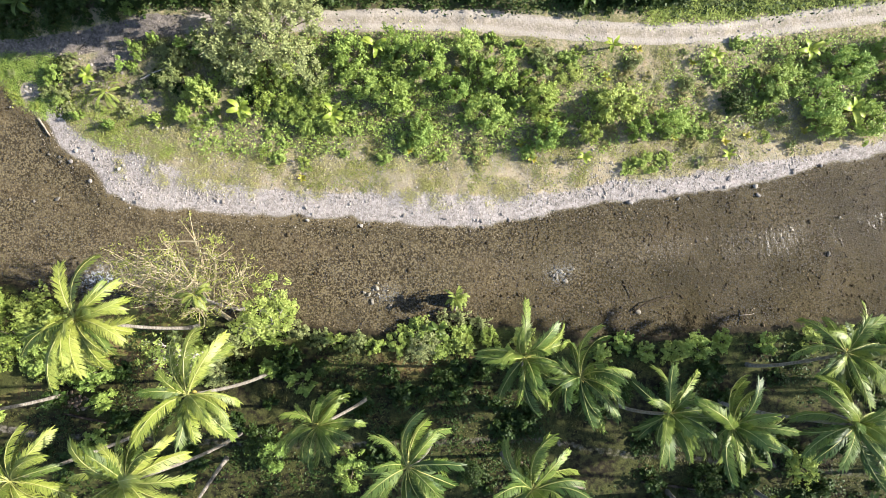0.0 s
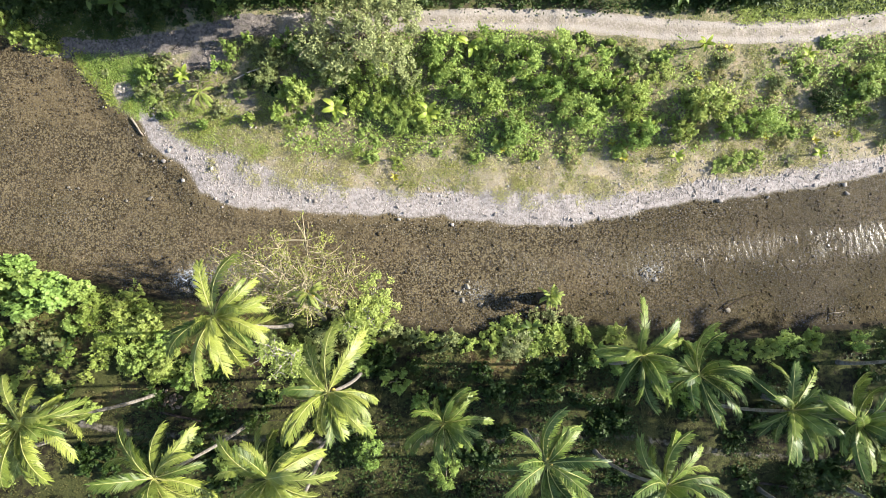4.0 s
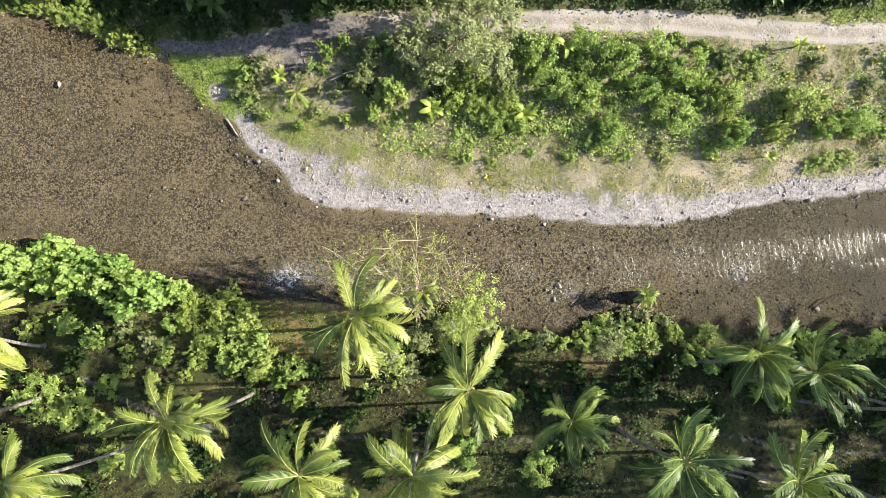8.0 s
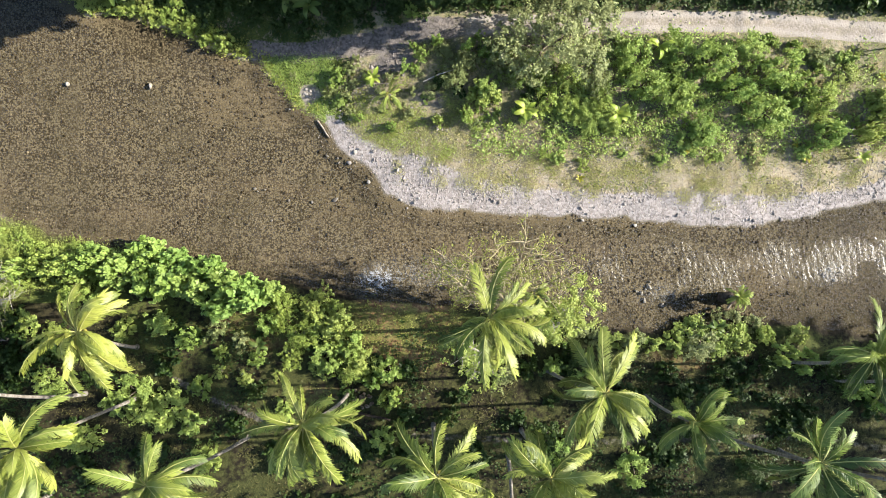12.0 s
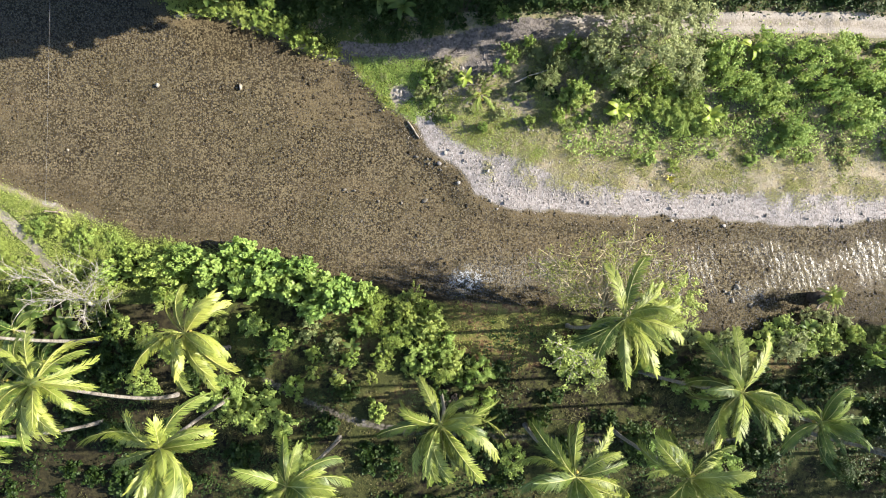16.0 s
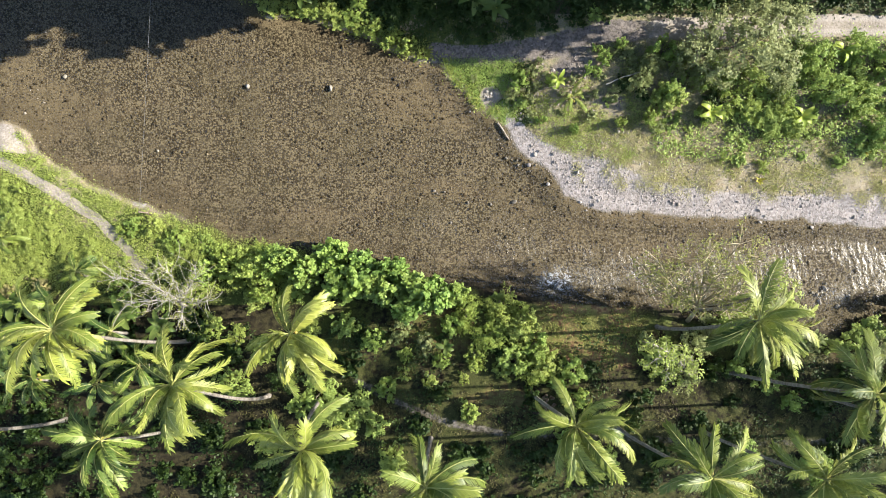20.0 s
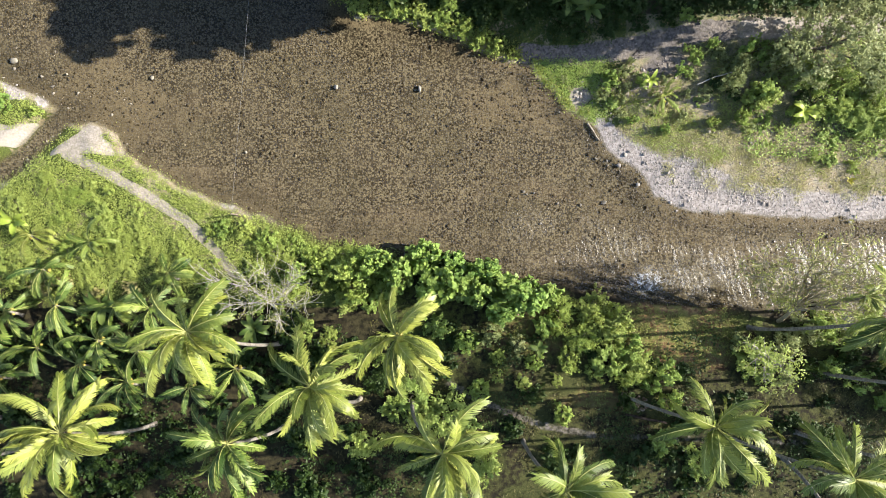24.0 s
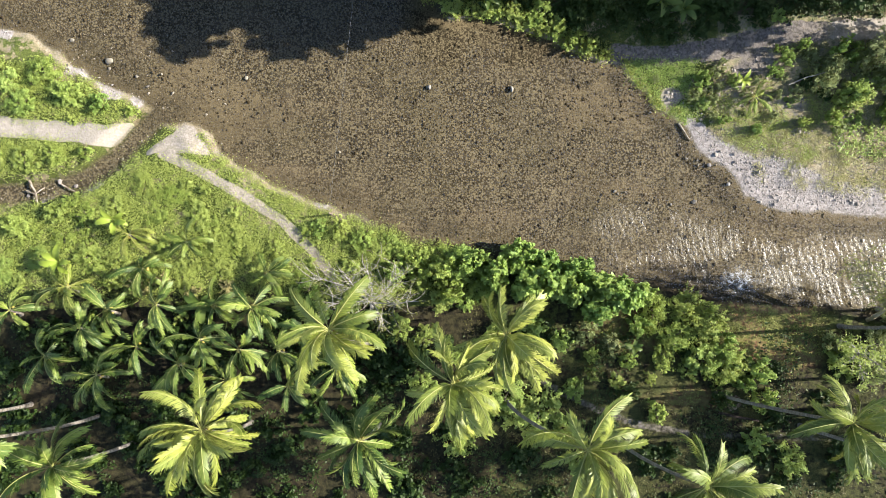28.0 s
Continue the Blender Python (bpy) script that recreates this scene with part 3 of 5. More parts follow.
stone_field("shore_gravel", "pale grey gravel stones along the water's edge", "gravel", 80000, (-37, 44, 1, 13),
            lambda x, y, d, k, north: k["shingle"] * 0.75 * (d > -0.6) + north * (d > -1.6) * (d < 0.1) * 0.10, (0.036, 0.20), M["gravel"], 22)
stone_field("spit_gravel", "pale grey gravel on the low river spit", "gravel", 9000, (-99, -78, 3, 21),
            lambda x, y, d, k, north: np.maximum(k["shingle"], k["bed"] * 0.06) * 0.5, (0.07, 0.25), M["gravel"], 23)
stone_field("bank_pebbles", "scattered pale pebbles on the dry bank", "pebbles", 34000, (-37, 44, 4, 20),
            lambda x, y, d, k, north: north * (d > 0.5) * (0.25 + step(soft_noise(x, y, 1.8, 9), 0.40, 0.62)) * step(d, 10, 5) * 0.8, (0.058, 0.20), M["gravel"], 25)
stone_field("track_stones", "loose stones on the earth tracks", "stones", 7000, (-45, 44, 15, 24),
            lambda x, y, d, k, north: k["lane"] * 0.35, (0.032, 0.08), M["gravel"], 24)


def rock(x, y, size, mat, seed, name="rock", label="weathered grey river rock", flat=0.65, up=0.0):
    rng = np.random.default_rng(seed)
    v = ICO2_V * (1 + 0.28 * (rng.random((len(ICO2_V), 1)) - 0.5))
    lobes = unit(rng.normal(0, 1, (5, 3)))
    cut = rng.uniform(0.35, 0.75, 5)
    for n, c in zip(lobes, cut):
        over = np.maximum(v @ n - c, 0)
        v = v - over[:, None] * n * 0.85
    v = v * size * rng.uniform(0.62, 1.3, 3) * [1, 1, flat]
    ob = tagged(new(name, mesh_of(name, v, ICO2_F, mat, False)), label, "rock")
    ob.matrix_basis = Matrix.Translation((x, y, height(x, y) + size * flat * 0.35 + up)) @ pose(0, 0, 0, 0, 0, rng.uniform(0, 360))
    return ob


for i, (x, y, s, kind) in enumerate([
        (-0.7, 6.3, 0.28, "rock"), (27, 6.6, 0.34, "rock"), (11.1, -2.5, 0.36, "rock"), (36.5, -0.4, 0.32, "rock"), (37.5, 3, 0.26, "white_rock"),
        (-83.9, 16.3, 0.22, "white_rock"), (-86.2, 16.1, 0.22, "white_rock"), (-92, 19.4, 0.26, "white_rock"), (-51.8, 15, 0.34, "white_rock"),
        (-59.4, 15.2, 0.36, "white_rock"), (-76.2, 16, 0.28, "white_rock"), (-88.6, 17.5, 0.42, "white_rock"), (-67.7, 9.2, 0.22, "white_rock"),
        (-38.9, 12.8, 0.2, "white_rock"), (-34.7, 4.5, 0.36, "rock"), (-28.9, 7.2, 0.24, "white_rock"), (-28.5, 7.5, 0.2, "white_rock"),
        (-31.6, 6.1, 0.2, "white_rock"), (-5.5, -3.6, 0.32, "white_rock"), (16.3, -5.9, 0.2, "white_rock"), (18.7, -5.8, 0.3, "white_rock"),
        (-11.8, 2.6, 0.25, "white_rock"), (-6.9, 2.1, 0.22, "white_rock"), (17.8, 4.3, 0.42, "rock"), (29.8, 5.1, 0.42, "rock"),
        (29.4, 5.9, 0.28, "white_rock"), (24.2, 6.7, 0.25, "rock"), (33, 7.1, 0.25, "rock"), (-3, 3, 0.24, "rock"), (6, 3.2, 0.22, "rock"),
        (-85.2, 15.2, 0.2, "rock"), (-82.9, 14.6, 0.18, "white_rock"), (-93, 6.4, 0.3, "white_rock"), (-91.6, 6.1, 0.28, "rock"), (-95.8, 5.2, 0.3, "rock"),
        (-32, -2.7, 0.4, "rock"), (-30.7, -3.3, 0.36, "rock"), (-31.3, -2.4, 0.3, "rock"), (-29.9, -2.9, 0.28, "rock"),
        (-5.9, -4.9, 0.3, "rock"), (-4.3, -5.3, 0.34, "rock"), (-3.2, -4.5, 0.26, "rock"), (12, -3, 0.26, "rock"), (11.6, -2.2, 0.24, "white_rock")]):
    rock(x, y, s * 0.8, M[kind], 300 + i, label="pale sunlit stone in the shallow river" if kind == "white_rock" else "dark wet rock in the shallow river",
         up=0.08 if kind == "white_rock" else 0.0)
rubble = np.random.default_rng(15)
for i in range(64):
    if i < 34:
        cx, cy, r = ((-5.6, -3.6, 0.75), (11.4, -2.5, 0.7), (-40.0, 4.6, 1.5), (-33.6, 8.4, 1.2))[i % 4]
        x, y = rubble.normal(cx, r), rubble.normal(cy, r * 0.6)
    else:
        x = rubble.uniform(-34, 36)
        y = np.interp(x, [p[0] for p in NORTH_SHORE], [p[1] for p in NORTH_SHORE]) + rubble.normal(0.3, 0.6)
    rock(x, y, rubble.uniform(0.08, 0.19), M["white_rock"] if i % 4 == 0 else M["rock"], 1200 + i, label="grey-brown stone at the edge of the shallow water", up=0.05)
pile_rng = np.random.default_rng(5)
for i in range(11):
    x, y = pile_rng.normal(-37.05, 0.27), pile_rng.normal(14.25, 0.24)
    rock(x, y, pile_rng.uniform(0.09, 0.19), M["rock"] if i % 2 else M["white_rock"], 400 + i, "stone", "pale stone in a small pile on the grass")["group"] = "stone pile"


# ---- palms ----
def frond_mesh(name, length, rise, bend, sweep, mats, seed, pairs=104, fall=0.5):
    """A feather leaf along +x: an arching rib, and close leaflets on both sides that lean to its tip and that the wind combs to one side."""
    rng = np.random.default_rng(seed)
    n = 16
    s = np.linspace(0, 1, n)
    ang = rise - bend * s ** 1.6
    px = np.concatenate([[0], np.cumsum(np.cos(ang[:-1]))]) * length / (n - 1)
    pz = np.concatenate([[0], np.cumsum(np.sin(ang[:-1]))]) * length / (n - 1)
    curl = sweep * 0.32 + rng.uniform(-0.14, 0.14)
    py = curl * length * s ** 2.2
    path = np.stack([px, py, pz], 1)
    rv, rf = tube(path, 0.040 * (1 - s * 0.85) + 0.006, 5)
    t = np.repeat(np.linspace(0.12, 0.995, pairs), 2)
    side = np.tile([1.0, -1.0], pairs)
    t = np.clip(t + rng.normal(0, 0.004, len(t)), 0, 1)
    at = np.stack([np.interp(t, s, path[:, i]) for i in range(3)], 1)
    run = unit(np.gradient(path, axis=0))
    ahead = unit(np.stack([np.interp(t, s, run[:, i]) for i in range(3)], 1))
    across = unit(np.cross([0.0, 0, 1], ahead))
    upw = np.cross(ahead, across)
    # leaflets grow in loose bundles that droop and twist together
    bundle = np.floor(t * 17).astype(int) * 2 + (side > 0)
    lift = rng.normal(0, 0.12, 40)[bundle]
    skew = rng.normal(0, 0.13, 40)[bundle]
    ll = 0.80 * np.clip(step(t, -0.05, 0.42), 0.3, 1) * (1 - 0.30 * step(t, 0.80, 1.0)) * rng.uniform(0.82, 1.12, len(t))
    lean = 0.60 + 0.70 * t ** 2 + skew
    way = unit(ahead * lean[:, None] + across * (side * (0.92 - 0.30 * t) + sweep * 0.42)[:, None]
               + upw * (0.55 - fall + lift)[:, None] + rng.normal(0, 0.07, (len(t), 3)))
    tip_way = unit(way * 0.85 + ahead * 0.22 + across * (sweep * 0.28) + np.array([0, 0, -1.0]) * (fall * 0.9 - 0.12) + rng.normal(0, 0.13, (len(t), 3)))
    wide = unit(np.cross(way, upw)) * (0.027 * rng.uniform(0.75, 1.2, len(t)))[:, None]
    mid = at + way * (ll * 0.55)[:, None]
    end = mid + tip_way * (ll * 0.45)[:, None]
    lv = np.stack([at - wide * 0.5, at + wide * 0.5, mid + wide * 0.9, mid - wide * 0.9, end], 1).reshape(-1, 3)
    i = np.arange(len(t))[:, None] * 5
    me = mesh_of(name, np.vstack([lv, rv]), [i + [0, 1, 2, 3], i + [3, 2, 4], rf[0] + len(lv), rf[1] + len(lv)], mats[0])
    me.materials.append(mats[1])
    idx = np.zeros(len(me.polygons), dtype=np.int32)
    idx[2 * len(t):] = 1
    me.polygons.foreach_set("material_index", idx)
    return me


# steepness at the crown, arch and length, from the spear leaves down to the hanging ones
LEVELS = [(1.30, 1.0, 3.4), (1.02, 1.3, 4.0), (0.80, 1.35, 4.4), (0.52, 1.3, 4.5), (0.18, 1.2, 4.3), (-0.36, 0.9, 3.8)]
FRONDS = {}
for tone in ("palm", "palm_gold", "palm_shade_dark", "hill"):
    for lv, (rise, bend, length) in enumerate(LEVELS):
        for sw in (-1, 0, 1):
            FRONDS[tone, lv, sw] = [frond_mesh("frond", length, rise, bend, sw * 0.8, (M[tone], M["rachis"]), 50 + lv * 3 + sw + 40 * j, fall=0.48 + 0.07 * lv + 0.18 * j) for j in range(2)]
NUT = mesh_of("coconut", ICO2_V * [0.13, 0.13, 0.16], ICO2_F, M["coconut"], True)
WIND = math.radians(110)


def palm(crown, base, seed, scale=1.0, tone="palm", count=20, label="tall coconut palm with wind-swept feathery fronds"):
    rng = random.Random(seed)
    bx, by = base
    bz = height(bx, by) - 0.1
    root = tagged(new("palm_tree"), label, "palm tree", group="riverside palms")
    root.location = (bx, by, bz)
    top = np.array(crown) - np.array((bx, by, bz))
    s = np.linspace(0, 1, 16)
    ease = s ** 1.35
    path = np.stack([top[0] * ease, top[1] * ease, top[2] * s], 1)
    path[:, 0] += np.sin(s * math.pi) * rng.uniform(-0.35, 0.35)
    radii = (0.16 - 0.05 * s + 0.10 * np.exp(-s * 14)) * (1 + 0.05 * np.cos(np.arange(16) * math.pi)) * (0.8 + 0.2 * scale)
    v, f = tube(path, radii, 8)
    part("trunk", mesh_of("trunk", v, f, M["trunk"], True), root, label="pale grey ringed palm trunk")
    turn = rng.uniform(0, 360)
    lean = Vector((top[0] * 0.04 - 0.06, top[1] * 0.04 + 0.16, 1)).normalized().to_track_quat("Z", "Y").to_matrix().to_4x4()
    head = Matrix.Translation(top) @ lean
    for i in range(count):
        f01 = (i + 0.5) / count
        lv = min(5, int(f01 ** 0.85 * 6))
        az = math.radians(turn + i * 137.5 + rng.gauss(0, 26))
        az += 0.38 * math.sin(WIND - az)
        side = math.sin(WIND - az)
        sw = 1 if side > 0.35 else -1 if side < -0.35 else 0
        k = scale * rng.uniform(0.74, 1.08)
        m = head @ pose(0, 0, 0, rng.gauss(0, 34), rng.uniform(-22, 22), math.degrees(az)) @ Matrix.Diagonal((k, k, k, 1))
        part("frond", rng.choice(FRONDS[tone, lv, sw]), root, m)
    for i in range(rng.randint(3, 6)):
        az = rng.uniform(0, 6.28)
        part("coconut", NUT, root, head @ Matrix.Translation((0.3 * math.cos(az), 0.3 * math.sin(az), -0.25 - rng.uniform(0, 0.25))))
    return root


PALMS = [((-21.9, -4.3, 18.4), (-21.6, -7.1), "palm"), ((-14.9, -8.8, 18.9), (-15.1, -11.2), "palm"), ((-1.7, -13.1, 19), (-0.3, -16.6), "palm_shade_dark"),
         ((-7.8, -11.7, 15.5), (-6.2, -13.5), "palm_shade_dark"), ((-33.4, -10.7, 18.7), (-33.3, -13.1), "palm"), ((-53.4, -6.6, 8.3), (-52.6, -9.0), "palm"),
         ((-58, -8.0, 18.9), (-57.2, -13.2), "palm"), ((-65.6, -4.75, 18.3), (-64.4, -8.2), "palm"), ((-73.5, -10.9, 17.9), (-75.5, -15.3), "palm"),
         ((6.3, -7.7, 12.7), (7.2, -10.4), "palm_shade_dark"), ((10.1, -9.0, 13.2), (10.6, -12), "palm_shade_dark"), ((16.0, -11.2, 14.3), (16.2, -14), "palm_shade_dark"),
         ((19.5, -11.6, 15.8), (21.5, -13.6), "palm_shade_dark"), ((6.0, -15.0, 17.8), (6, -18.5), "palm_shade_dark"), ((-18.3, -13.8, 19.4), (-17.6, -16.6), "palm"),
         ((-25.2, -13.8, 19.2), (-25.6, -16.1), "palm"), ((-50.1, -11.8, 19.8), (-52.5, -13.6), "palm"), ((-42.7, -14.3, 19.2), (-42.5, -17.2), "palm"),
         ((-64.1, -12.4, 15.8), (-64, -15.6), "palm_shade_dark"), ((-86.2, -15.2, 12.0), (-86, -17.0), "palm_shade_dark"), ((-88.5, -11.6, 17.5), (-88.8, -14.5), "palm_shade_dark"),
         ((29, -7.3, 13), (28.4, -10.5), "palm_shade_dark"), ((26.8, -11.2, 17), (25.5, -13.8), "palm_shade_dark"), ((-20.3, -24.5, 17.5), (-18.8, -18.9), "palm"),
         ((13, -20.5, 17), (13, -23), "palm_shade_dark"), ((-34, -21.5, 17), (-34.5, -24), "palm"), ((-52, -20.5, 17.5), (-52, -23), "palm"),
         ((-7.5, -20.8, 17), (-7, -23.5), "palm_shade_dark"), ((-69, -21, 17), (-69, -23), "palm"), ((29, -19, 17), (29, -22), "palm_shade_dark"),
         ((36.5, -12, 16), (36, -15), "palm_shade_dark"), ((42, -8.5, 14), (42, -11.5), "palm_shade_dark"), ((-94.5, -10.5, 16), (-95, -13.5), "palm_shade_dark"),
         # from here on: palms mostly out of view, added to shade the grove
         ((50, -12, 17), (50, -15), "palm_shade_dark"), ((57, -9, 17), (57, -12), "palm_shade_dark"), ((56, -16, 18), (56, -19), "palm_shade_dark"), ((40, -17, 17), (40, -20), "palm_shade_dark"), ((21, -19, 17), (21, -22), "palm_shade_dark"),
         ((46, -5.5, 20), (46, -8), "palm_shade_dark"), ((53, -4.5, 20), (53, -7), "palm_shade_dark"), ((60, -4, 20), (60, -7), "palm_shade_dark"), ((46, -12.5, 20), (46, -15), "palm_shade_dark"), ((52.5, -9, 20), (52.5, -12), "palm_shade_dark"), ((62, -9, 20), (62, -12), "palm_shade_dark"),
         ((64, -13, 18), (64, -16), "palm_shade_dark"), ((65, -21, 17), (65, -24), "palm_shade_dark"), ((38, -24, 17), (38, -27), "palm_shade_dark"), ((2, -22, 18), (2, -25), "palm_shade_dark"), ((-27, -20.8, 17), (-27, -24), "palm"), ((-44, -22, 17), (-44, -25), "palm"), ((-78, -20, 17), (-78, -23), "palm"), ((-87, -20, 17), (-87, -23), "palm_shade_dark"), ((-14, -22, 17), (-14, -25), "palm"), ((48, -20, 17), (48, -23), "palm_shade_dark"), ((-61, -19.5, 17), (-60.5, -22.5), "palm_shade_dark")]
for i, (crown, base, tone) in enumerate(PALMS):
    size = 1.16 if crown[2] < 11 else 0.68 if crown[2] == 15.5 else 0.90 if tone == "palm" else 0.86
    if tone == "palm" and crown[0] < -45:
        tone = "palm_gold"
    palm(crown, base, 700 + i, size, tone, 30,
         label="tall coconut palm with golden-green wind-swept fronds" if tone == "palm_gold" else "tall coconut palm with bright wind-swept fronds" if tone == "palm" else "tall coconut palm with glossy green fronds darkened for shade")

for i, (x, y, top, k) in enumerate([(-86.0, 1.6, 1.6, 0.62), (-80.9, 0.9, 1.5, 0.55), (-73.6, -1.9, 2.6, 0.6), (-91, -3, 2.2, 0.7), (-83, -4.5, 3.0, 0.72),
                                    (-74.6, -4.8, 3.8, 0.78), (-89.8, -6.6, 2.4, 0.75), (-93, -9, 2.2, 0.75), (-67.3, -9.8, 4.2, 0.75), (-75.6, -8.3, 4, 0.75),
                                    (-79, -7.4, 3.8, 0.72), (-71.8, -11.7, 2.6, 0.7), (-85, -8.2, 2.4, 0.7), (-96, -5, 2.2, 0.7), (-70, -7, 3.5, 0.65), (-87.4, -5.0, 2.6, 0.8), (-81.2, -9.6, 2.8, 0.8), (-77.2, -11.2, 2.6, 0.75), (-88.4, -10.6, 2.4, 0.8), (-72.4, -8.6, 3.2, 0.7), (-84.6, -1.4, 2.2, 0.62), (-78.2, -4.6, 2.6, 0.7),
                                    (-29.6, 13.9, 1.2, 0.42)]):
    # young palms further into the grove take the tone with shade painted in
    palm((x, y, top), (x + 0.2, y - 0.5), 800 + i, k, "palm_shade_dark" if (y < -3.5 or i % 3) and k > 0.5 else "hill" if k < 0.5 else "palm", 12 if k < 0.5 else 13,
         label="young coconut palm with fronds rising near the ground" if k > 0.5 else "small bright young palm by the water")


# ---- shrubs and trees ----
def crown_points(rng, n, sprigs, low=0.35):
    """Leaves of a ragged dome of about unit radius: they sit along sprigs that fan out from inside it. Gives points and the way each faces."""
    out = unit(rng.normal(0, 1, (sprigs, 3)) * [1, 1, 0.8] + [0, 0, 0.40])
    out[:, 2] = np.abs(out[:, 2])
    az = np.arctan2(out[:, 1], out[:, 0])
    ragged = 0.80 + 0.16 * np.sin(az * 2 + rng.uniform(0, 6)) + 0.12 * np.sin(az * 5 + rng.uniform(0, 6))
    foot = out * (rng.uniform(low, 0.82, sprigs) * ragged)[:, None]
    size = rng.uniform(0.15, 0.42, sprigs)
    run = unit(out * 0.8 + rng.normal(0, 0.35, (sprigs, 3)) + [0, 0, 0.25])
    pick = rng.integers(0, sprigs, n)
    t = rng.random(n)
    p = foot[pick] + run[pick] * (size[pick] * t)[:, None] + rng.normal(0, 1, (n, 3)) * (size[pick] * (0.27 - 0.16 * t))[:, None]
    p[:, 2] = np.abs(p[:, 2])
    return p, unit(run[pick] * 0.75 + rng.normal(0, 0.25, (n, 3)) + [0.30, 0.035, 0.56])


KINDS = {"round": ("bright", 0.23, 0.60, 1500, 1.0, "leafy bright green shrub on the river bank"),
         "dense": ("mid", 0.21, 0.58, 1700, 1.0, "dense mid-green shrub on the river bank"),
         "shade_leaf": ("shade_leaf", 0.24, 0.6, 1200, 1.0, "shrub with leaves darkened as if in shade"),
         "lime": ("hill", 0.19, 0.50, 1300, 0.8, "low yellow-green shrub in sunlight"),
         "fern": ("bright", 0.44, 0.20, 1300, 0.9, "feathery light green shrub on the bank"),
         "olive": ("olive", 0.22, 0.5, 1300, 1.1, "grey-green shrub on the sunny bank"),
         "brown": ("dry", 0.22, 0.4, 1300, 0.9, "withered brown and yellow shrub on the bank"),
         "almond": ("almond", 0.29, 0.78, 1700, 1.6, "broad-leaved bright green tree leaning over the water")}
SHRUBS = {}
for kind, (mat, size, slim, n, tall, _) in KINDS.items():
    SHRUBS[kind] = []
    # large, middling and small bushes: the leaves stay about as long while the bush grows
    for grade, (many, sprigs, leaf) in enumerate(((1.75, 62, 0.45), (1.05, 36, 0.62), (0.5, 20, 0.88))):
        for j in range(4):
            rng = np.random.default_rng(900 + j * 13 + n + grade * 101)
            if kind == "almond":
                many, sprigs, leaf = 1.9, 90, 0.60
            p, way = crown_points(rng, int(n * many), sprigs)
            v, f = leaf_blades(p, way, size * leaf, slim, rng)
            SHRUBS[kind].append(mesh_of("crown", v, f, M[mat]))
STEM = []
for j in range(4):
    rng = np.random.default_rng(950 + j)
    s = np.linspace(0, 1, 5)
    STEM.append(mesh_of("stem", *tube(np.stack([0.35 * s ** 1.4, 0.06 * np.sin(s * 5 + j), 0.62 * s], 1), 0.035 * (1 - 0.7 * s), 5), M["bark"], True))


def shrub(x, y, radius, kind, seed, tall=None, group="river bank shrubs", stems=3):
    rng = random.Random(seed)
    h = radius * KINDS[kind][4] * rng.uniform(0.75, 1.15) if tall is None else tall
    root = tagged(new("shrub" if kind != "almond" else "broadleaf_tree"), KINDS[kind][5], "shrub" if kind != "almond" else "tree", group=group)
    root.location = on_ground(x, y, 0.08)
    spin = rng.uniform(0, 360)
    part("crown", rng.choice(SHRUBS[kind][:4] if radius > 1.6 else SHRUBS[kind][4:8] if radius > 0.95 else SHRUBS[kind][8:]), root, pose(0, 0, h * 0.15, 0, 0, spin) @ Matrix.Diagonal((radius * rng.uniform(0.9, 1.12), radius * rng.uniform(0.9, 1.12), h, 1)))
    for i in range(stems):
        part("stem", STEM[i], root, pose(0, 0, 0, 0, 0, spin + i * 125) @ Matrix.Diagonal((radius, radius, h, 1)))
    return root


def shrubs(rows, kinds, seed, tall=None, group="river bank shrubs"):
    rng = random.Random(seed)
    for i, (x, y, r) in enumerate(rows):
        shrub(x, y, r, rng.choice(kinds), seed + i, None if tall is None else tall * rng.uniform(0.8, 1.15), group)


def free_of_path(k):
    return (k["lane"] < 0.1) * (k["trail"] < 0.1) * (k["shingle"] < 0.2) * (k["bed"] < 0.1)


# the north bank thicket
shrubs([(-20.8, 14.1, 1.5), (-7.8, 17.2, 2.2), (-6.7, 14.7, 2.1), (-3.7, 18.0, 2.1), (-4.2, 13.7, 2.3), (-0.7, 16.8, 2.3), (-1.4, 10.7, 2),
        (2.9, 17.6, 1.9), (4.4, 12.2, 2.5), (5.4, 15.8, 2.2), (9.5, 13.3, 2), (10, 10.2, 1.8), (13.6, 10.2, 1.4), (16.1, 12.8, 2.4), (20.7, 11.3, 2),
        (30.9, 14.9, 2.2), (34.5, 13.4, 2.6), (37.1, 16.6, 2.6), (39.2, 11.8, 2.2), (35.6, 11.2, 1.8), (42, 14.5, 2.4), (41, 18, 1.8), (7.2, 13.8, 1.5), (1.6, 14.3, 1.9), (18.2, 10.8, 1.5)],
       ["dense", "round", "dense", "dense"], 1000, 2.9)
shrubs([(-11.8, 12.1, 2.2), (-9.6, 11.3, 1.7), (-13.8, 12.6, 1.5), (-10.4, 14, 1.6)], ["fern"], 1040)
shrubs([(9.5, 17.3, 1.4), (12, 15.8, 1.6), (17.6, 16.9, 1.1), (22.5, 14.9, 1), (23.8, 7.9, 0.8), (-21.8, 11.1, 1), (-18.8, 11.3, 0.8), (14, 13.5, 1.2), (27, 9, 0.8), (30, 10.2, 1), (32.5, 9.5, 0.9)], ["lime", "olive", "lime"], 1050)
shrubs([(19.2, 7.9, 1.5), (17.6, 7.5, 1.1), (20.9, 8.2, 1.1)], ["lime", "round"], 1070, 0.7)
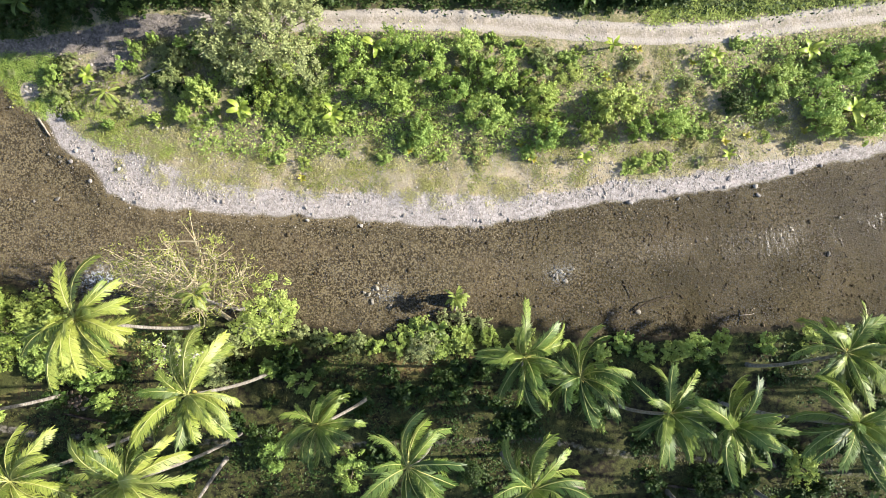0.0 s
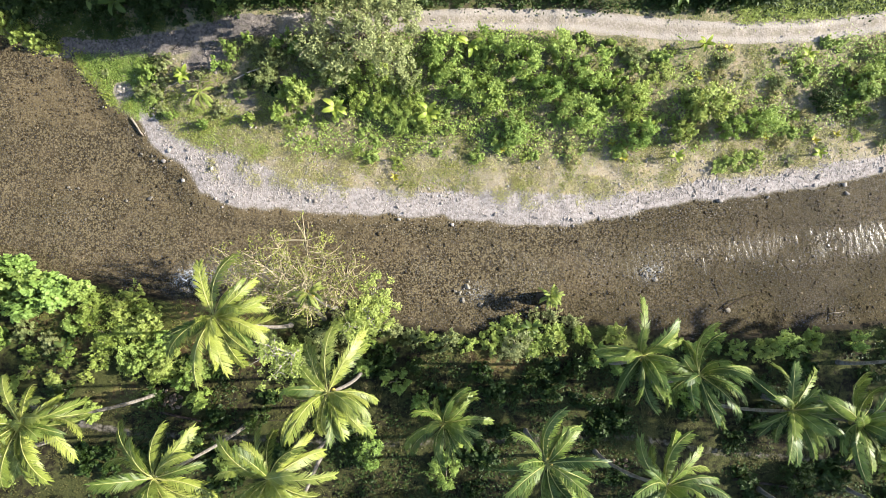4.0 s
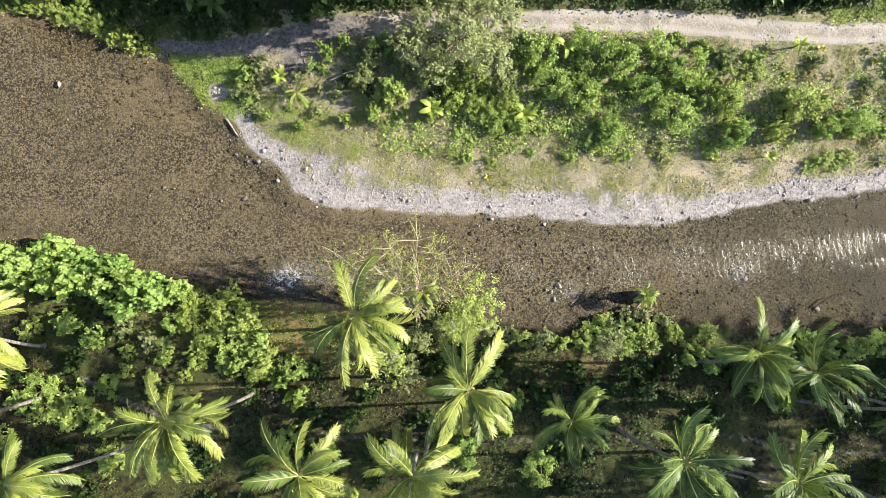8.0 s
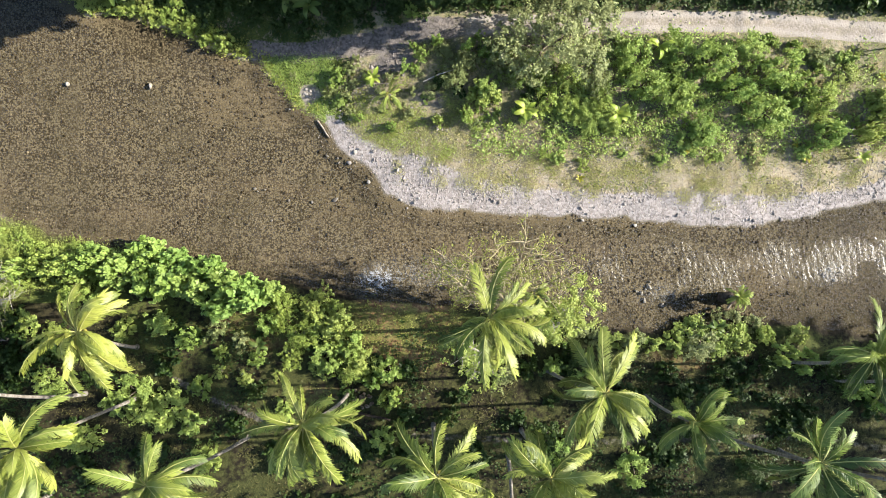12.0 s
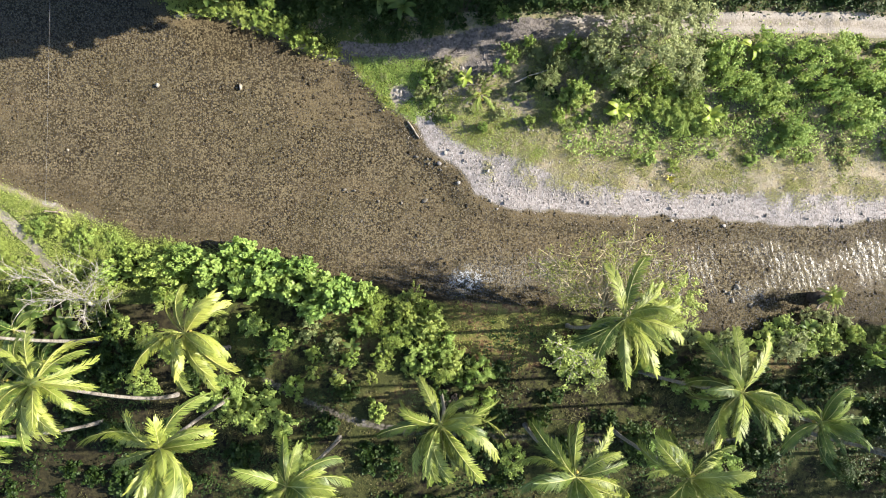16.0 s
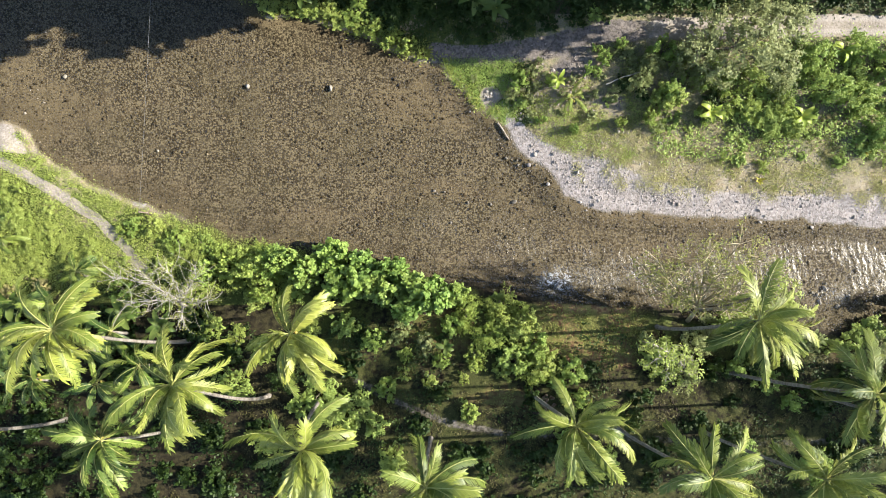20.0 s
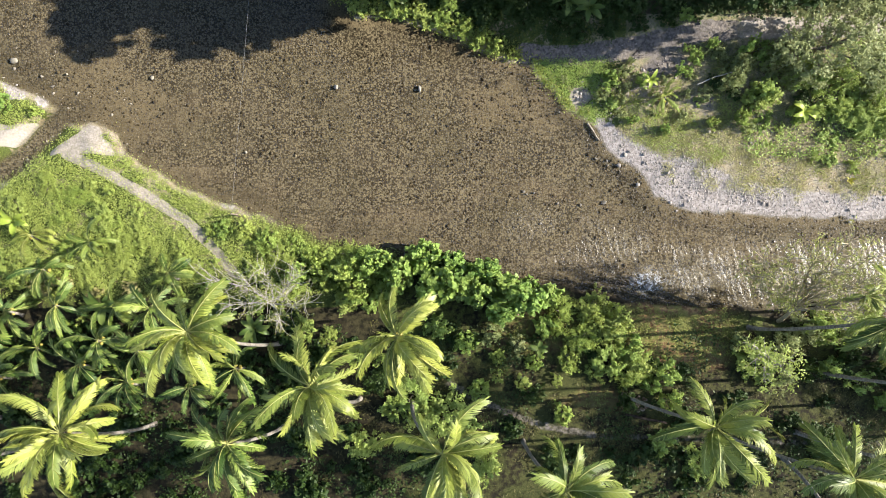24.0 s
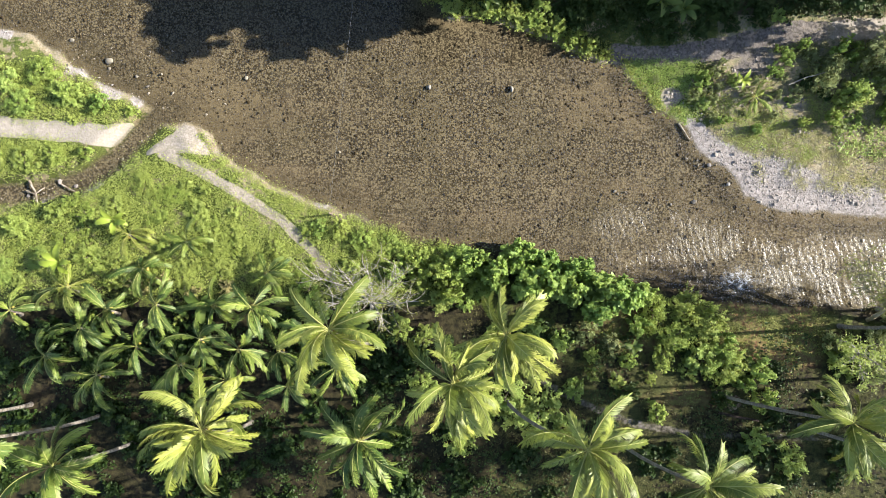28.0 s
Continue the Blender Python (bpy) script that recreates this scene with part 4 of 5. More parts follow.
shrubs([(26.9, 13.3, 1.7), (-34.3, 13.6, 1), (-34.1, 15.6, 0.8), (-32.8, 14.9, 0.8), (-22.5, 16.7, 1.3), (-25, 15.2, 1), (-17.9, 15.8, 1.7), (-16.5, 13.8, 1.4), (-23.3, 14.2, 0.9)], ["olive", "shade_leaf", "dense"], 1080)
shrubs([(-27.2, 16.3, 0.8), (-24.6, 17.6, 1.0), (-21.4, 12.9, 0.9), (-26.3, 13.6, 0.7), (-19.8, 16.4, 1.3), (-21.2, 15.0, 1.0), (-30.6, 12.6, 0.6), (-33.3, 12.6, 0.7), (-31.9, 16.0, 0.6)], ["olive", "dense", "olive"], 1090)

shrubs([(-21.6, 18.0, 1.5), (-23.6, 15.4, 1.7), (-21.1, 13.9, 1.6), (-16.5, 15.9, 1.8), (-13.4, 15.4, 1.8), (-10.8, 14.9, 1.7), (-18.0, 15.4, 1.4), (-22.6, 17.0, 1.2), (-19.6, 17.6, 1.3)], ["olive", "round", "dense", "olive"], 1410, 2.2)
shrubs([(-15.4, 13.4, 1.6), (-13.4, 12.4, 1.6), (-10.8, 12.4, 1.5), (-9.7, 11.4, 1.3), (-25.2, 11.6, 0.8), (-22.6, 12.1, 1.0), (-17.6, 12.4, 1.3)], ["fern", "lime", "round"], 1430, 1.8)
shrubs([(-34.4, 15.4, 1.2), (-31.3, 15.4, 1.0), (-33.0, 16.4, 0.9), (-29.3, 11.1, 0.8), (-32.4, 12.0, 0.8), (-28.0, 12.4, 0.9), (-26.6, 17.4, 1.0), (-25.2, 18.6, 0.9), (-25.8, 14.4, 1.1), (-27.6, 14.2, 0.7), (-35.2, 14.2, 0.9), (-33.6, 14.0, 0.9), (-29.6, 15.6, 0.8), (-28.2, 16.4, 0.7), (-30.4, 14.4, 0.7), (-32.6, 17.2, 0.5), (-27.4, 18.4, 0.6)], ["dense", "olive", "dense"], 1445, 1.4)

# the shaded fringe north of the track, and the lit shrubs on the shore
shrubs([(-57.3, 22.6, 1.5), (-53.7, 22.3, 1.5), (-50.7, 21.2, 1.4), (-47.6, 20.0, 1.2), (-45, 18.5, 0.9), (-43.2, 18.0, 0.7), (-49.1, 22, 1.5), (-55.4, 22, 1.1), (-46.3, 19.4, 1)], ["lime", "round", "lime"], 1500, 1.0)
shrubs([(-51.8, 22.0, 1.3), (-49.6, 21.5, 1.3), (-47.6, 20.6, 1.2), (-45.8, 19.6, 1.1), (-44.5, 18.9, 0.9), (-48.7, 20.4, 1.1), (-46.6, 18.9, 0.9), (-53.6, 21.8, 1.2)], ["lime", "round"], 1510, 1.3)
# fringe shrubs whose leaf colour carries the forest's shade
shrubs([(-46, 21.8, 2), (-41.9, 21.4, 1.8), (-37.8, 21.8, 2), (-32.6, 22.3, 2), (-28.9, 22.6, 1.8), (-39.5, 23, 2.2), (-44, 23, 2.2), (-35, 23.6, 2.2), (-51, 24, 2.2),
        (-34.5, 20.3, 1.2), (-31.8, 20.6, 1.2), (-29.2, 21.0, 1.2), (-26.6, 21.6, 1.0), (-37, 20.0, 1.2), (-39.5, 20.0, 1.2), (-24, 23.2, 2), (-20, 23.4, 2), (-15, 23.5, 2)], ["shade_leaf"], 1520)
shrubs([(-27.4, 21.4, 1.0), (-38.5, 15.8, 0.5), (25, 22.6, 0.9), (29, 23.4, 1.2), (33, 24.5, 1.5), (38, 25.2, 1.6), (44, 26, 2)], ["olive", "dense"], 1560)

# the south bank, from the broadleaf trees downstream to the far right
for i, (x, y, r) in enumerate([(-51.4, -0.5, 1.9), (-50, -2.9, 2.3), (-47.1, -3.3, 2.2), (-44.2, -3.5, 2.2), (-42.2, -4.0, 2.1), (-40.2, -3.9, 1.4), (-46.2, -1.8, 1.7), (-53.6, -2.1, 1.7), (-48.8, -1.4, 1.8), (-55.2, -0.9, 1.5), (-44.6, -5.2, 1.6)]):
    shrub(x, y, r, "almond", 1600 + i, 3.4 + 0.5 * math.sin(i * 2.1), "broadleaf trees on the shore")
shrubs([(-35.5, -4.4, 1.6), (-36.4, -5.6, 1.2), (-34.4, -5.6, 1.2)], ["lime"], 1620, 2.6)
shrubs([(-34.0, -6.9, 1.7), (-33.2, -8.6, 1.6), (-32.1, -10.4, 1.9), (-29.6, -10.9, 1.6), (-31.0, -12.0, 1.3), (-34.4, -9.6, 1.2)], ["round", "fern", "dense"], 1630, 2.4)
shrubs([(-41.5, -10.0, 1.1), (-45.3, -7.4, 1.2), (-44.8, -9.5, 1.0), (-44.8, -11.1, 0.9), (-38.6, -5.4, 0.9), (-37.3, -8.6, 0.8), (-39.6, -11.6, 0.9), (-38.4, -9.8, 1.0), (-36.0, -10.8, 1.2), (-43.0, -8.4, 1.1), (-39.6, -7.0, 1.0), (-36.6, -7.2, 1.4), (-42.6, -11.8, 0.9)], ["fern", "lime", "round", "olive"], 1640, 1.4)
shrubs([(-39.2, -5.6, 1.7), (-37.6, -7.8, 2.0), (-36.6, -5.0, 1.9), (-34.6, -7.4, 2.0), (-35.2, -9.8, 1.9), (-33.2, -11.2, 1.8), (-38.4, -9.6, 1.5), (-40.6, -6.8, 1.4), (-32.6, -9.2, 1.4)], ["dense", "round", "lime", "dense"], 1645, 2.4)
shrubs([(-51.8, -14.6, 1.7), (-54.2, -14.0, 1.5), (-47.4, -15.8, 1.6), (-41.6, -12.8, 1.3), (-39.0, -14.6, 1.2), (-30.2, -17.2, 1.5), (-9.6, -13.8, 1.3), (-4.4, -11.2, 1.3), (0.8, -11.4, 1.2)], ["dense", "round", "shade_leaf"], 1647, 2.0)
shrubs([(6.3, -9.6, 1.4), (8.3, -10.2, 1.5), (10.3, -11.4, 1.4), (12.4, -12.6, 1.5), (14.4, -13.4, 1.4), (4.2, -10.8, 1.3), (16.6, -12.6, 1.3), (-14.6, -10.6, 1.4), (-13.2, -9.4, 1.3), (-16.8, -10.8, 1.3), (-10.2, -10.6, 1.2), (20.6, -12.4, 1.4), (-33.4, -13.2, 1.3), (-24.4, -15.2, 1.4)], ["shade_leaf", "dense", "shade_leaf"], 1646, 2.6)
shrubs([(-46.5, -12.5, 1.5), (-49.5, -14.5, 2.4), (-52.5, -12.8, 2.0), (-47.6, -8.2, 1.5), (-50.4, -6.6, 1.6), (-53.4, -7.4, 1.4)], ["dense", "round", "dense"], 1650, 1.8)
shrubs([(-68.0, -2.6, 1.1), (-66.4, -4.6, 1.3), (-64.4, -5.8, 1.4), (-62.2, -6.8, 1.5), (-60.0, -7.8, 1.4), (-57.6, -9.2, 1.5), (-55.2, -9.8, 1.3), (-70.4, -3.4, 1.2), (-69.2, -5.4, 1.4)], ["lime", "round", "dense", "lime"], 1655, 1.5)
shrubs([(-21.2, -10.1, 2.5), (-22.9, -8.6, 1.4), (-19.5, -11.2, 1.8), (-14.2, -5.8, 1.9), (-15.4, -7.4, 2.0), (-12.6, -7.3, 1.4), (-16.7, -7.2, 1.9), (-18.5, -8.5, 1.7)], ["round", "dense", "olive"], 1660, 2.4)
shrubs([(-10.6, -8.2, 1.4), (-8.9, -8.4, 1.2), (-7.4, -8.6, 1.4), (-5.6, -8.8, 1.2), (-2.1, -7.7, 2.1), (-1.4, -9.0, 1.9), (0.9, -8.2, 2.0), (-3.5, -8.6, 1.5), (2.6, -8.6, 1.4), (4.8, -8.0, 1.3), (7.9, -7.9, 1.3)], ["round", "olive", "round"], 1680, 1.4)
shrubs([(17, -8.6, 1.6), (19, -9.4, 1.4), (21.5, -9.2, 1.7), (23.5, -8.8, 1.7), (26, -8.4, 1.4), (15, -9.5, 1.3), (30, -8.6, 1.3), (34, -8.2, 1.4), (37.5, -8, 1.6), (41, -7.6, 1.7)], ["round", "dense"], 1700, 1.7)
shrubs([(-15.3, -17.3, 2.4), (-7.6, -19.8, 2.0), (-14.4, -18.3, 1.8), (-27, -19, 1.9), (-57, -17, 1.9), (3, -20, 1.7), (24, -20.5, 1.7), (33, -19.5, 1.8), (-46, -19, 1.8), (-29.5, -13.5, 1.4), (-12, -12, 1.6), (-55.5, -11.5, 1.9), (-60, -12, 1.9)], ["round", "shade_leaf", "dense"], 1720, 2.2)

palm((-17.9, -3.45, 10.4), (-17.6, -5.6), 872, 0.36, "palm", 18, label="slim young palm rising through a bare tree")
palm((1.75, -4.35, 2.2), (1.7, -4.45), 870, 0.29, "hill", 46, label="small bright feathery palm growing by a stump")
# stump added under the fronds, sized to cast the black shadow on water
rock(1.55, -4.55, 0.85, M["dark_wood"], 871, "stump_root", "dark rotten stump in the shallow water, sized to cast shade", 1.5)
shrubs([(0.6, -6.2, 0.9), (2.2, -6.5, 1.2), (4.0, -7.0, 1.2), (-1.0, -7.2, 1.1), (2.8, -7.8, 1.2)], ["olive", "round", "olive"], 1739, 1.2)

# the sunny left bank
shrubs([(-56.6, -1.3, 1.8), (-58.4, -1.7, 1.7), (-60.4, -1.6, 1.5), (-57.6, -3.4, 1.6), (-62.4, -1.8, 1.4)], ["round", "dense", "olive"], 1725, 3.6)
shrubs([(-85.4, -3.0, 1.3), (-83.2, -2.4, 1.1), (-87.6, -2.6, 1.2), (-80.4, -3.8, 1.1), (-77.4, -3.2, 1.1), (-81.6, -5.6, 1.0)], ["brown", "lime"], 1730, 1.3)
shrubs([(-58.4, -0.4, 1.7), (-64.5, -0.2, 1.8), (-66.5, -1.6, 1.4), (-61.5, -0.4, 1.4), (-69.3, 2.0, 1.1), (-67.5, 2.1, 1.2), (-65.5, 1, 1.4), (-63, 0.6, 1.4), (-59.8, -0.6, 1.4), (-56.6, -1, 1.7), (-55, -3, 2.0), (-63.5, -3.4, 1.7), (-58, -4, 1.9), (-57.2, -2.4, 1.5), (-60.2, -2.6, 1.4), (-56.2, -4.6, 1.3)], ["round", "dense", "lime"], 1740, 1.4)
shrubs([(-94, 16, 2.1), (-91.6, 14.2, 1.8), (-88.8, 13.2, 1.3), (-95.5, 13.4, 1.7), (-96.8, 15.2, 1.6), (-86.3, 12.7, 0.8), (-99, 17, 1.8)], ["round", "dense"], 1760, 1.5)
shrubs([(-95.5, 8.3, 1.5), (-92.8, 8.7, 1.3), (-90.2, 9, 0.9), (-98.3, 8.2, 1.6), (-96, 2.4, 1.7), (-92.6, 3.6, 1.4), (-90.1, 3.2, 1.6), (-99, 3, 1.6)], ["round", "lime"], 1780, 1.2)
shrubs([(-80.1, 3, 1.8), (-76.8, 1.6, 1.6), (-82.6, 5, 1.7), (-85.1, 6, 1.4), (-78.6, 0.3, 1.9), (-85.1, -2.2, 1.8), (-73.2, 0.2, 1.3), (-94.1, -0.6, 1.8), (-81.1, -2.7, 2), (-89.6, -0.6, 1.8), (-78.1, -1.7, 1.8),
        (-84, 3.4, 1.4), (-87.6, 4.2, 1.4), (-75.4, -0.4, 1.4), (-71, -2.2, 1.4), (-83, 0.6, 1.5), (-87.2, -0.6, 1.6), (-92, 1.2, 1.5), (-97.5, -1.5, 1.8), (-79.6, 5.4, 0.8), (-77, 3.8, 0.8)], ["lime", "round", "lime"], 1800, 0.9)


def thicket(name, label, category, n, box, keep, kinds, sizes, flat, seed):
    """Uncounted low bushes of one kind of leaf, joined."""
    rng = np.random.default_rng(seed)
    x, y, z = scatter(n, box, keep, rng)
    vs, fs, count = [], [], 0
    for i in range(len(x)):
        me = SHRUBS[kinds][8 + int(rng.integers(0, 4))]
        v = np.empty(len(me.vertices) * 3, dtype=np.float32)
        me.vertices.foreach_get("co", v)
        v = v.reshape(-1, 3)
        r, a = rng.uniform(*sizes), rng.uniform(0, 6.28)
        v = np.stack([v[:, 0] * math.cos(a) - v[:, 1] * math.sin(a), v[:, 0] * math.sin(a) + v[:, 1] * math.cos(a), v[:, 2] * flat], 1) * r
        vs.append(v + [x[i], y[i], z[i]])
        k = np.arange(len(v) // 4)[:, None] * 4 + count
        fs.append(np.concatenate([k + [0, 1, 2], k + [0, 2, 3]]))
        count += len(v)
    return tagged(new(name, mesh_of(name, np.vstack(vs), np.vstack(fs), M[KINDS[kinds][0]])), label, category, kind="stuff")


# bushes painted dark to stand in for the grove floor's shade
thicket("grove_understory", "palm grove understory with shade in its leaf colour", "undergrowth", 640, (-100, 44, -24, -6),
        lambda x, y, d, k, north: free_of_path(k) * (d > 2) * np.where(x < -62, 1.0, 0.36) * (d > 3) * (1 - k["glade"]), "shade_leaf", (0.7, 1.9), 1.0, 78)
thicket("fringe_bushes", "bushes beyond the earth track, leaves darkened for shade", "undergrowth", 90, (-12, 24, 22.4, 25.5),
        lambda x, y, d, k, north: free_of_path(k) * 0.6, "shade_leaf", (0.9, 1.8), 1.1, 90)
thicket("hill_bushes", "low bright bushes on the sunny left bank", "bushes", 170, (-102, -62, -3, 17),
        lambda x, y, d, k, north: free_of_path(k) * (d > 0.7) * (reach(x, y, CREEK) > 1.8) * 0.6, "lime", (0.5, 1.2), 0.8, 79)
thicket("hill_leaves", "low green bushes on the sunny left bank", "bushes", 170, (-102, -56, -3, 17),
        lambda x, y, d, k, north: free_of_path(k) * (d > 0.7) * (reach(x, y, CREEK) > 1.8) * 0.5, "round", (0.4, 1.0), 0.8, 80)
thicket("bank_bushes", "ragged mid-green bushes of the north bank thicket", "bushes", 260, (-21, 44, 8, 19),
        lambda x, y, d, k, north: free_of_path(k) * (d > 4.6) * np.where((x > -10) & (x < 9), 0.7, np.where(x > 28, 0.7, 0.35)) * step(soft_noise(x, y, 3.5, 31), 0.25, 0.5), "dense", (0.5, 1.3), 0.9, 81)
thicket("round_bushes", "bright green bushes of the north bank thicket", "bushes", 110, (-22, 44, 7.5, 19),
        lambda x, y, d, k, north: free_of_path(k) * (d > 4.2) * np.where((x > -10) & (x < 9), 0.6, np.where(x > 28, 0.6, 0.38)) * step(soft_noise(x, y, 3.5, 31), 0.3, 0.55), "round", (0.5, 1.25), 1.0, 88)
thicket("lime_bushes", "yellow-green bushes of the north bank thicket", "bushes", 60, (-22, 44, 7.5, 19),
        lambda x, y, d, k, north: free_of_path(k) * (d > 4.2) * 0.4 * step(soft_noise(x, y, 3.5, 31), 0.3, 0.55), "lime", (0.45, 1.1), 0.9, 89)
thicket("grey_bushes", "grey-green bushes of the north bank thicket", "bushes", 120, (-33, 44, 7.5, 19),
        lambda x, y, d, k, north: free_of_path(k) * (d > 4.2) * 0.4, "olive", (0.4, 1.0), 0.9, 82)


thicket("dry_bushes", "withered brown bushes among the green thicket", "bushes", 120, (-6, 44, 8, 18.5),
        lambda x, y, d, k, north: free_of_path(k) * (d > 3.8) * step(soft_noise(x, y, 2.6, 33), 0.45, 0.62), "brown", (0.5, 1.1), 0.8, 87)


def leafy_tree(base, lumps, kind_mat, seed, leaves, size, slim, bark, name="tree", label="", cover=1.0, twigs=0, stout=1.0):
    """A tree: trunk, a limb to each lump of the crown, twigs, and leaves in small clumps with gaps."""
    rng = np.random.default_rng(seed)
    bx, by = base
    bz = height(bx, by) - 0.1
    root = tagged(new(name), label, "tree")
    root.location = (bx, by, bz)
    ls = np.array([(x - bx, y - by, z - bz, r) for x, y, z, r in lumps])
    fork = np.array([*(ls[:, :2].mean(0) * 0.35), ls[:, 2].min() * 0.45])
    s = np.linspace(0, 1, 7)
    v, f = tube(np.outer(s ** 1.2, [fork[0], fork[1], 0]) + np.outer(s, [0, 0, fork[2]]), 0.22 - 0.08 * s, 8)
    part("trunk", mesh_of("trunk", v, f, bark, True), root)
    pts, ways = [], []
    for x, y, z, r in ls:
        end = np.array([x, y, z])
        mid = (fork + end) / 2 + rng.normal(0, 0.35, 3)
        path = np.outer((1 - s) ** 2, fork) + np.outer(2 * s * (1 - s), mid) + np.outer(s ** 2, end)
        v, f = tube(path, (0.11 - 0.085 * s) * stout, 6)
        limb = part("limb", mesh_of("limb", v, f, bark, True), root)
        for _ in range(twigs):
            t = rng.uniform(0.35, 1)
            p0 = np.array([np.interp(t, s, path[:, i]) for i in range(3)])
            way = unit(rng.normal(0, 0.62, 3) + unit(end - fork) * 0.75 + [0, 0, 0.1]) * r * rng.uniform(0.5, 1.15)
            bent = rng.normal(0, 0.45, 3) * r
            tw = p0 + np.outer(s, way) + np.outer(s * (1 - s), bent)
            v, f = tube(tw, 0.034 * stout * (1 - 0.7 * s), 4)
            part("twig", mesh_of("twig", v, f, bark, True), limb)
            if cover < 1:
                q = tw[rng.integers(3, 7, 7)] + rng.normal(0, 0.12, (7, 3))
                pts.append(q), ways.append(np.tile([0, 0, 1.0], (7, 1)))
        n = int(leaves * r * r * cover)
        clump = unit(rng.normal(0, 1, (max(8, n // 34), 3)) + [0, 0, 0.4]) * rng.uniform(0.35, 1.0, (max(8, n // 34), 1)) ** 0.7 * r
        clump[:, 2] *= 0.7
        pick = rng.integers(0, len(clump), n)
        pts.append(end + clump[pick] + rng.normal(0, 0.17, (n, 3)))
        ways.append(unit(clump[pick] + [0, 0, r]))
    v, f = leaf_blades(np.vstack(pts), np.vstack(ways), size, slim, rng)
    part("crown", mesh_of("crown", v, f, M[kind_mat]), root)
    return root


leafy_tree((-15.5, 18.2), [(-19.3, 17.6, 3.6, 1.9), (-17.2, 19.4, 4.0, 2.1), (-14.7, 18.0, 4.6, 2.5), (-12.1, 16.2, 4.0, 2.0), (-17, 15.8, 3.4, 1.7), (-12.5, 19.6, 4.2, 2.0), (-14.6, 20.8, 4.4, 1.8), (-10.6, 19.6, 4.2, 1.6)],
           "olive", 61, 380, 0.25, 0.5, M["bark"], label="tall tree with sparse grey-green leaves above the track", twigs=5)
leafy_tree((-18.6, -6.6), [(-25.4, -1.7, 8.0, 1.7), (-24.6, -0.6, 8.4, 1.7), (-22.9, -0.6, 8.8, 1.9), (-20.6, 0.2, 9.2, 2.0), (-18.4, 0.6, 9.2, 2.0), (-16.8, -0.4, 9.2, 2.0), (-14.9, -1.8, 8.6, 2.0), (-23.3, -2.9, 8.4, 1.8),
                            (-22.4, -4.2, 7.6, 1.7), (-20.2, -1.6, 10.2, 2.1), (-18.2, -2.4, 10.2, 2.0), (-15.6, -3.8, 8.6, 1.8), (-18.6, -4.6, 9.2, 1.8)],
           "lime", 62, 60, 0.17, 0.55, M["tan_bark"], label="half-bare tree with pale twigs and sparse yellow-green leaves", cover=0.42, twigs=34, stout=1.2)
leafy_tree((-14.4, -7.2), [(-13.4, -3.6, 6.2, 1.6), (-12.9, -5.2, 5.6, 1.6), (-14.6, -5.0, 6.4, 1.6), (-13.6, -6.6, 5.4, 1.5), (-15.6, -6.4, 5.8, 1.5)],
           "bright", 65, 240, 0.22, 0.55, M["pale_bark"], label="small leafy green tree on the shore", twigs=5)
leafy_tree((-64.6, -5.2), [(-69.4, -2.2, 5.0, 2.4), (-67.6, -4.4, 5.2, 2.2), (-64.8, -1.2, 5.8, 2.6), (-61.8, -1.6, 5.4, 2.4), (-60.8, -4.2, 5.0, 2.3), (-63.4, -5.8, 4.8, 2.0), (-64.4, -3.6, 6.4, 2.2), (-66.6, -1.6, 5.6, 2.2), (-62.6, -3.4, 5.8, 2.0)],
           "lime", 63, 4, 0.15, 0.5, M["pale_bark"], name="dead_tree", label="dead tree with bare pale grey twigs", cover=0.05, twigs=24, stout=0.75)
leafy_tree((-20.6, -9.3), [(-23.5, -9.3, 5.0, 1.3), (-22.0, -8.8, 5.6, 1.4), (-20.5, -10.6, 5.0, 1.3), (-22.5, -11.2, 4.8, 1.2), (-24.0, -7.8, 4.8, 1.0), (-20.3, -9.3, 5.2, 1.2)], "bright", 64, 110, 0.24, 0.55, M["pale_bark"],
           label="small tree with pale twigs and bright leaves", cover=0.6, twigs=9)

leafy_tree((-24.2, 23.0), [(-25.6, 20.9, 8.6, 1.8), (-23.4, 20.6, 9.6, 1.9), (-21.2, 20.8, 9.0, 1.8), (-24.4, 22.4, 10.4, 2.2), (-21.8, 22.4, 10.6, 2.2), (-19.6, 21.6, 9.4, 1.8), (-26.4, 22.6, 9.0, 1.8), (-17.4, 21.2, 9.2, 1.8), (-15.2, 21.6, 9.0, 1.7)],
           "shade_leaf", 68, 330, 0.42, 0.55, M["bark"], label="forest tree that overhangs the earth track, leaves darkened for shade", twigs=4)

# tall trees of the forest north of the track, crowns unseen, placed to cast shade
forest = random.Random(40)
FOREST = [(-51.5, 23.4, 14), (-57.5, 24.0, 14), (-54.5, 25.0, 14), (-47, 24.6, 12), (-56, 27.5, 15), (-41, 26.5, 12), (-35.5, 26.0, 10), (-29.5, 23.6, 10), (-24.5, 23.6, 13), (-20.5, 22.9, 14), (-15.5, 23.8, 14), (-19, 27, 11),
          (-57, 31, 13), (-60, 33, 12), (-52, 34, 14), (-44, 33, 14), (-36, 32, 13), (-28, 32, 12), (-11, 29, 9), (-3, 28.5, 8), (5, 28.8, 8), (12, 28, 8), (19, 30, 8), (26, 34, 9), (15, 25.6, 7)]
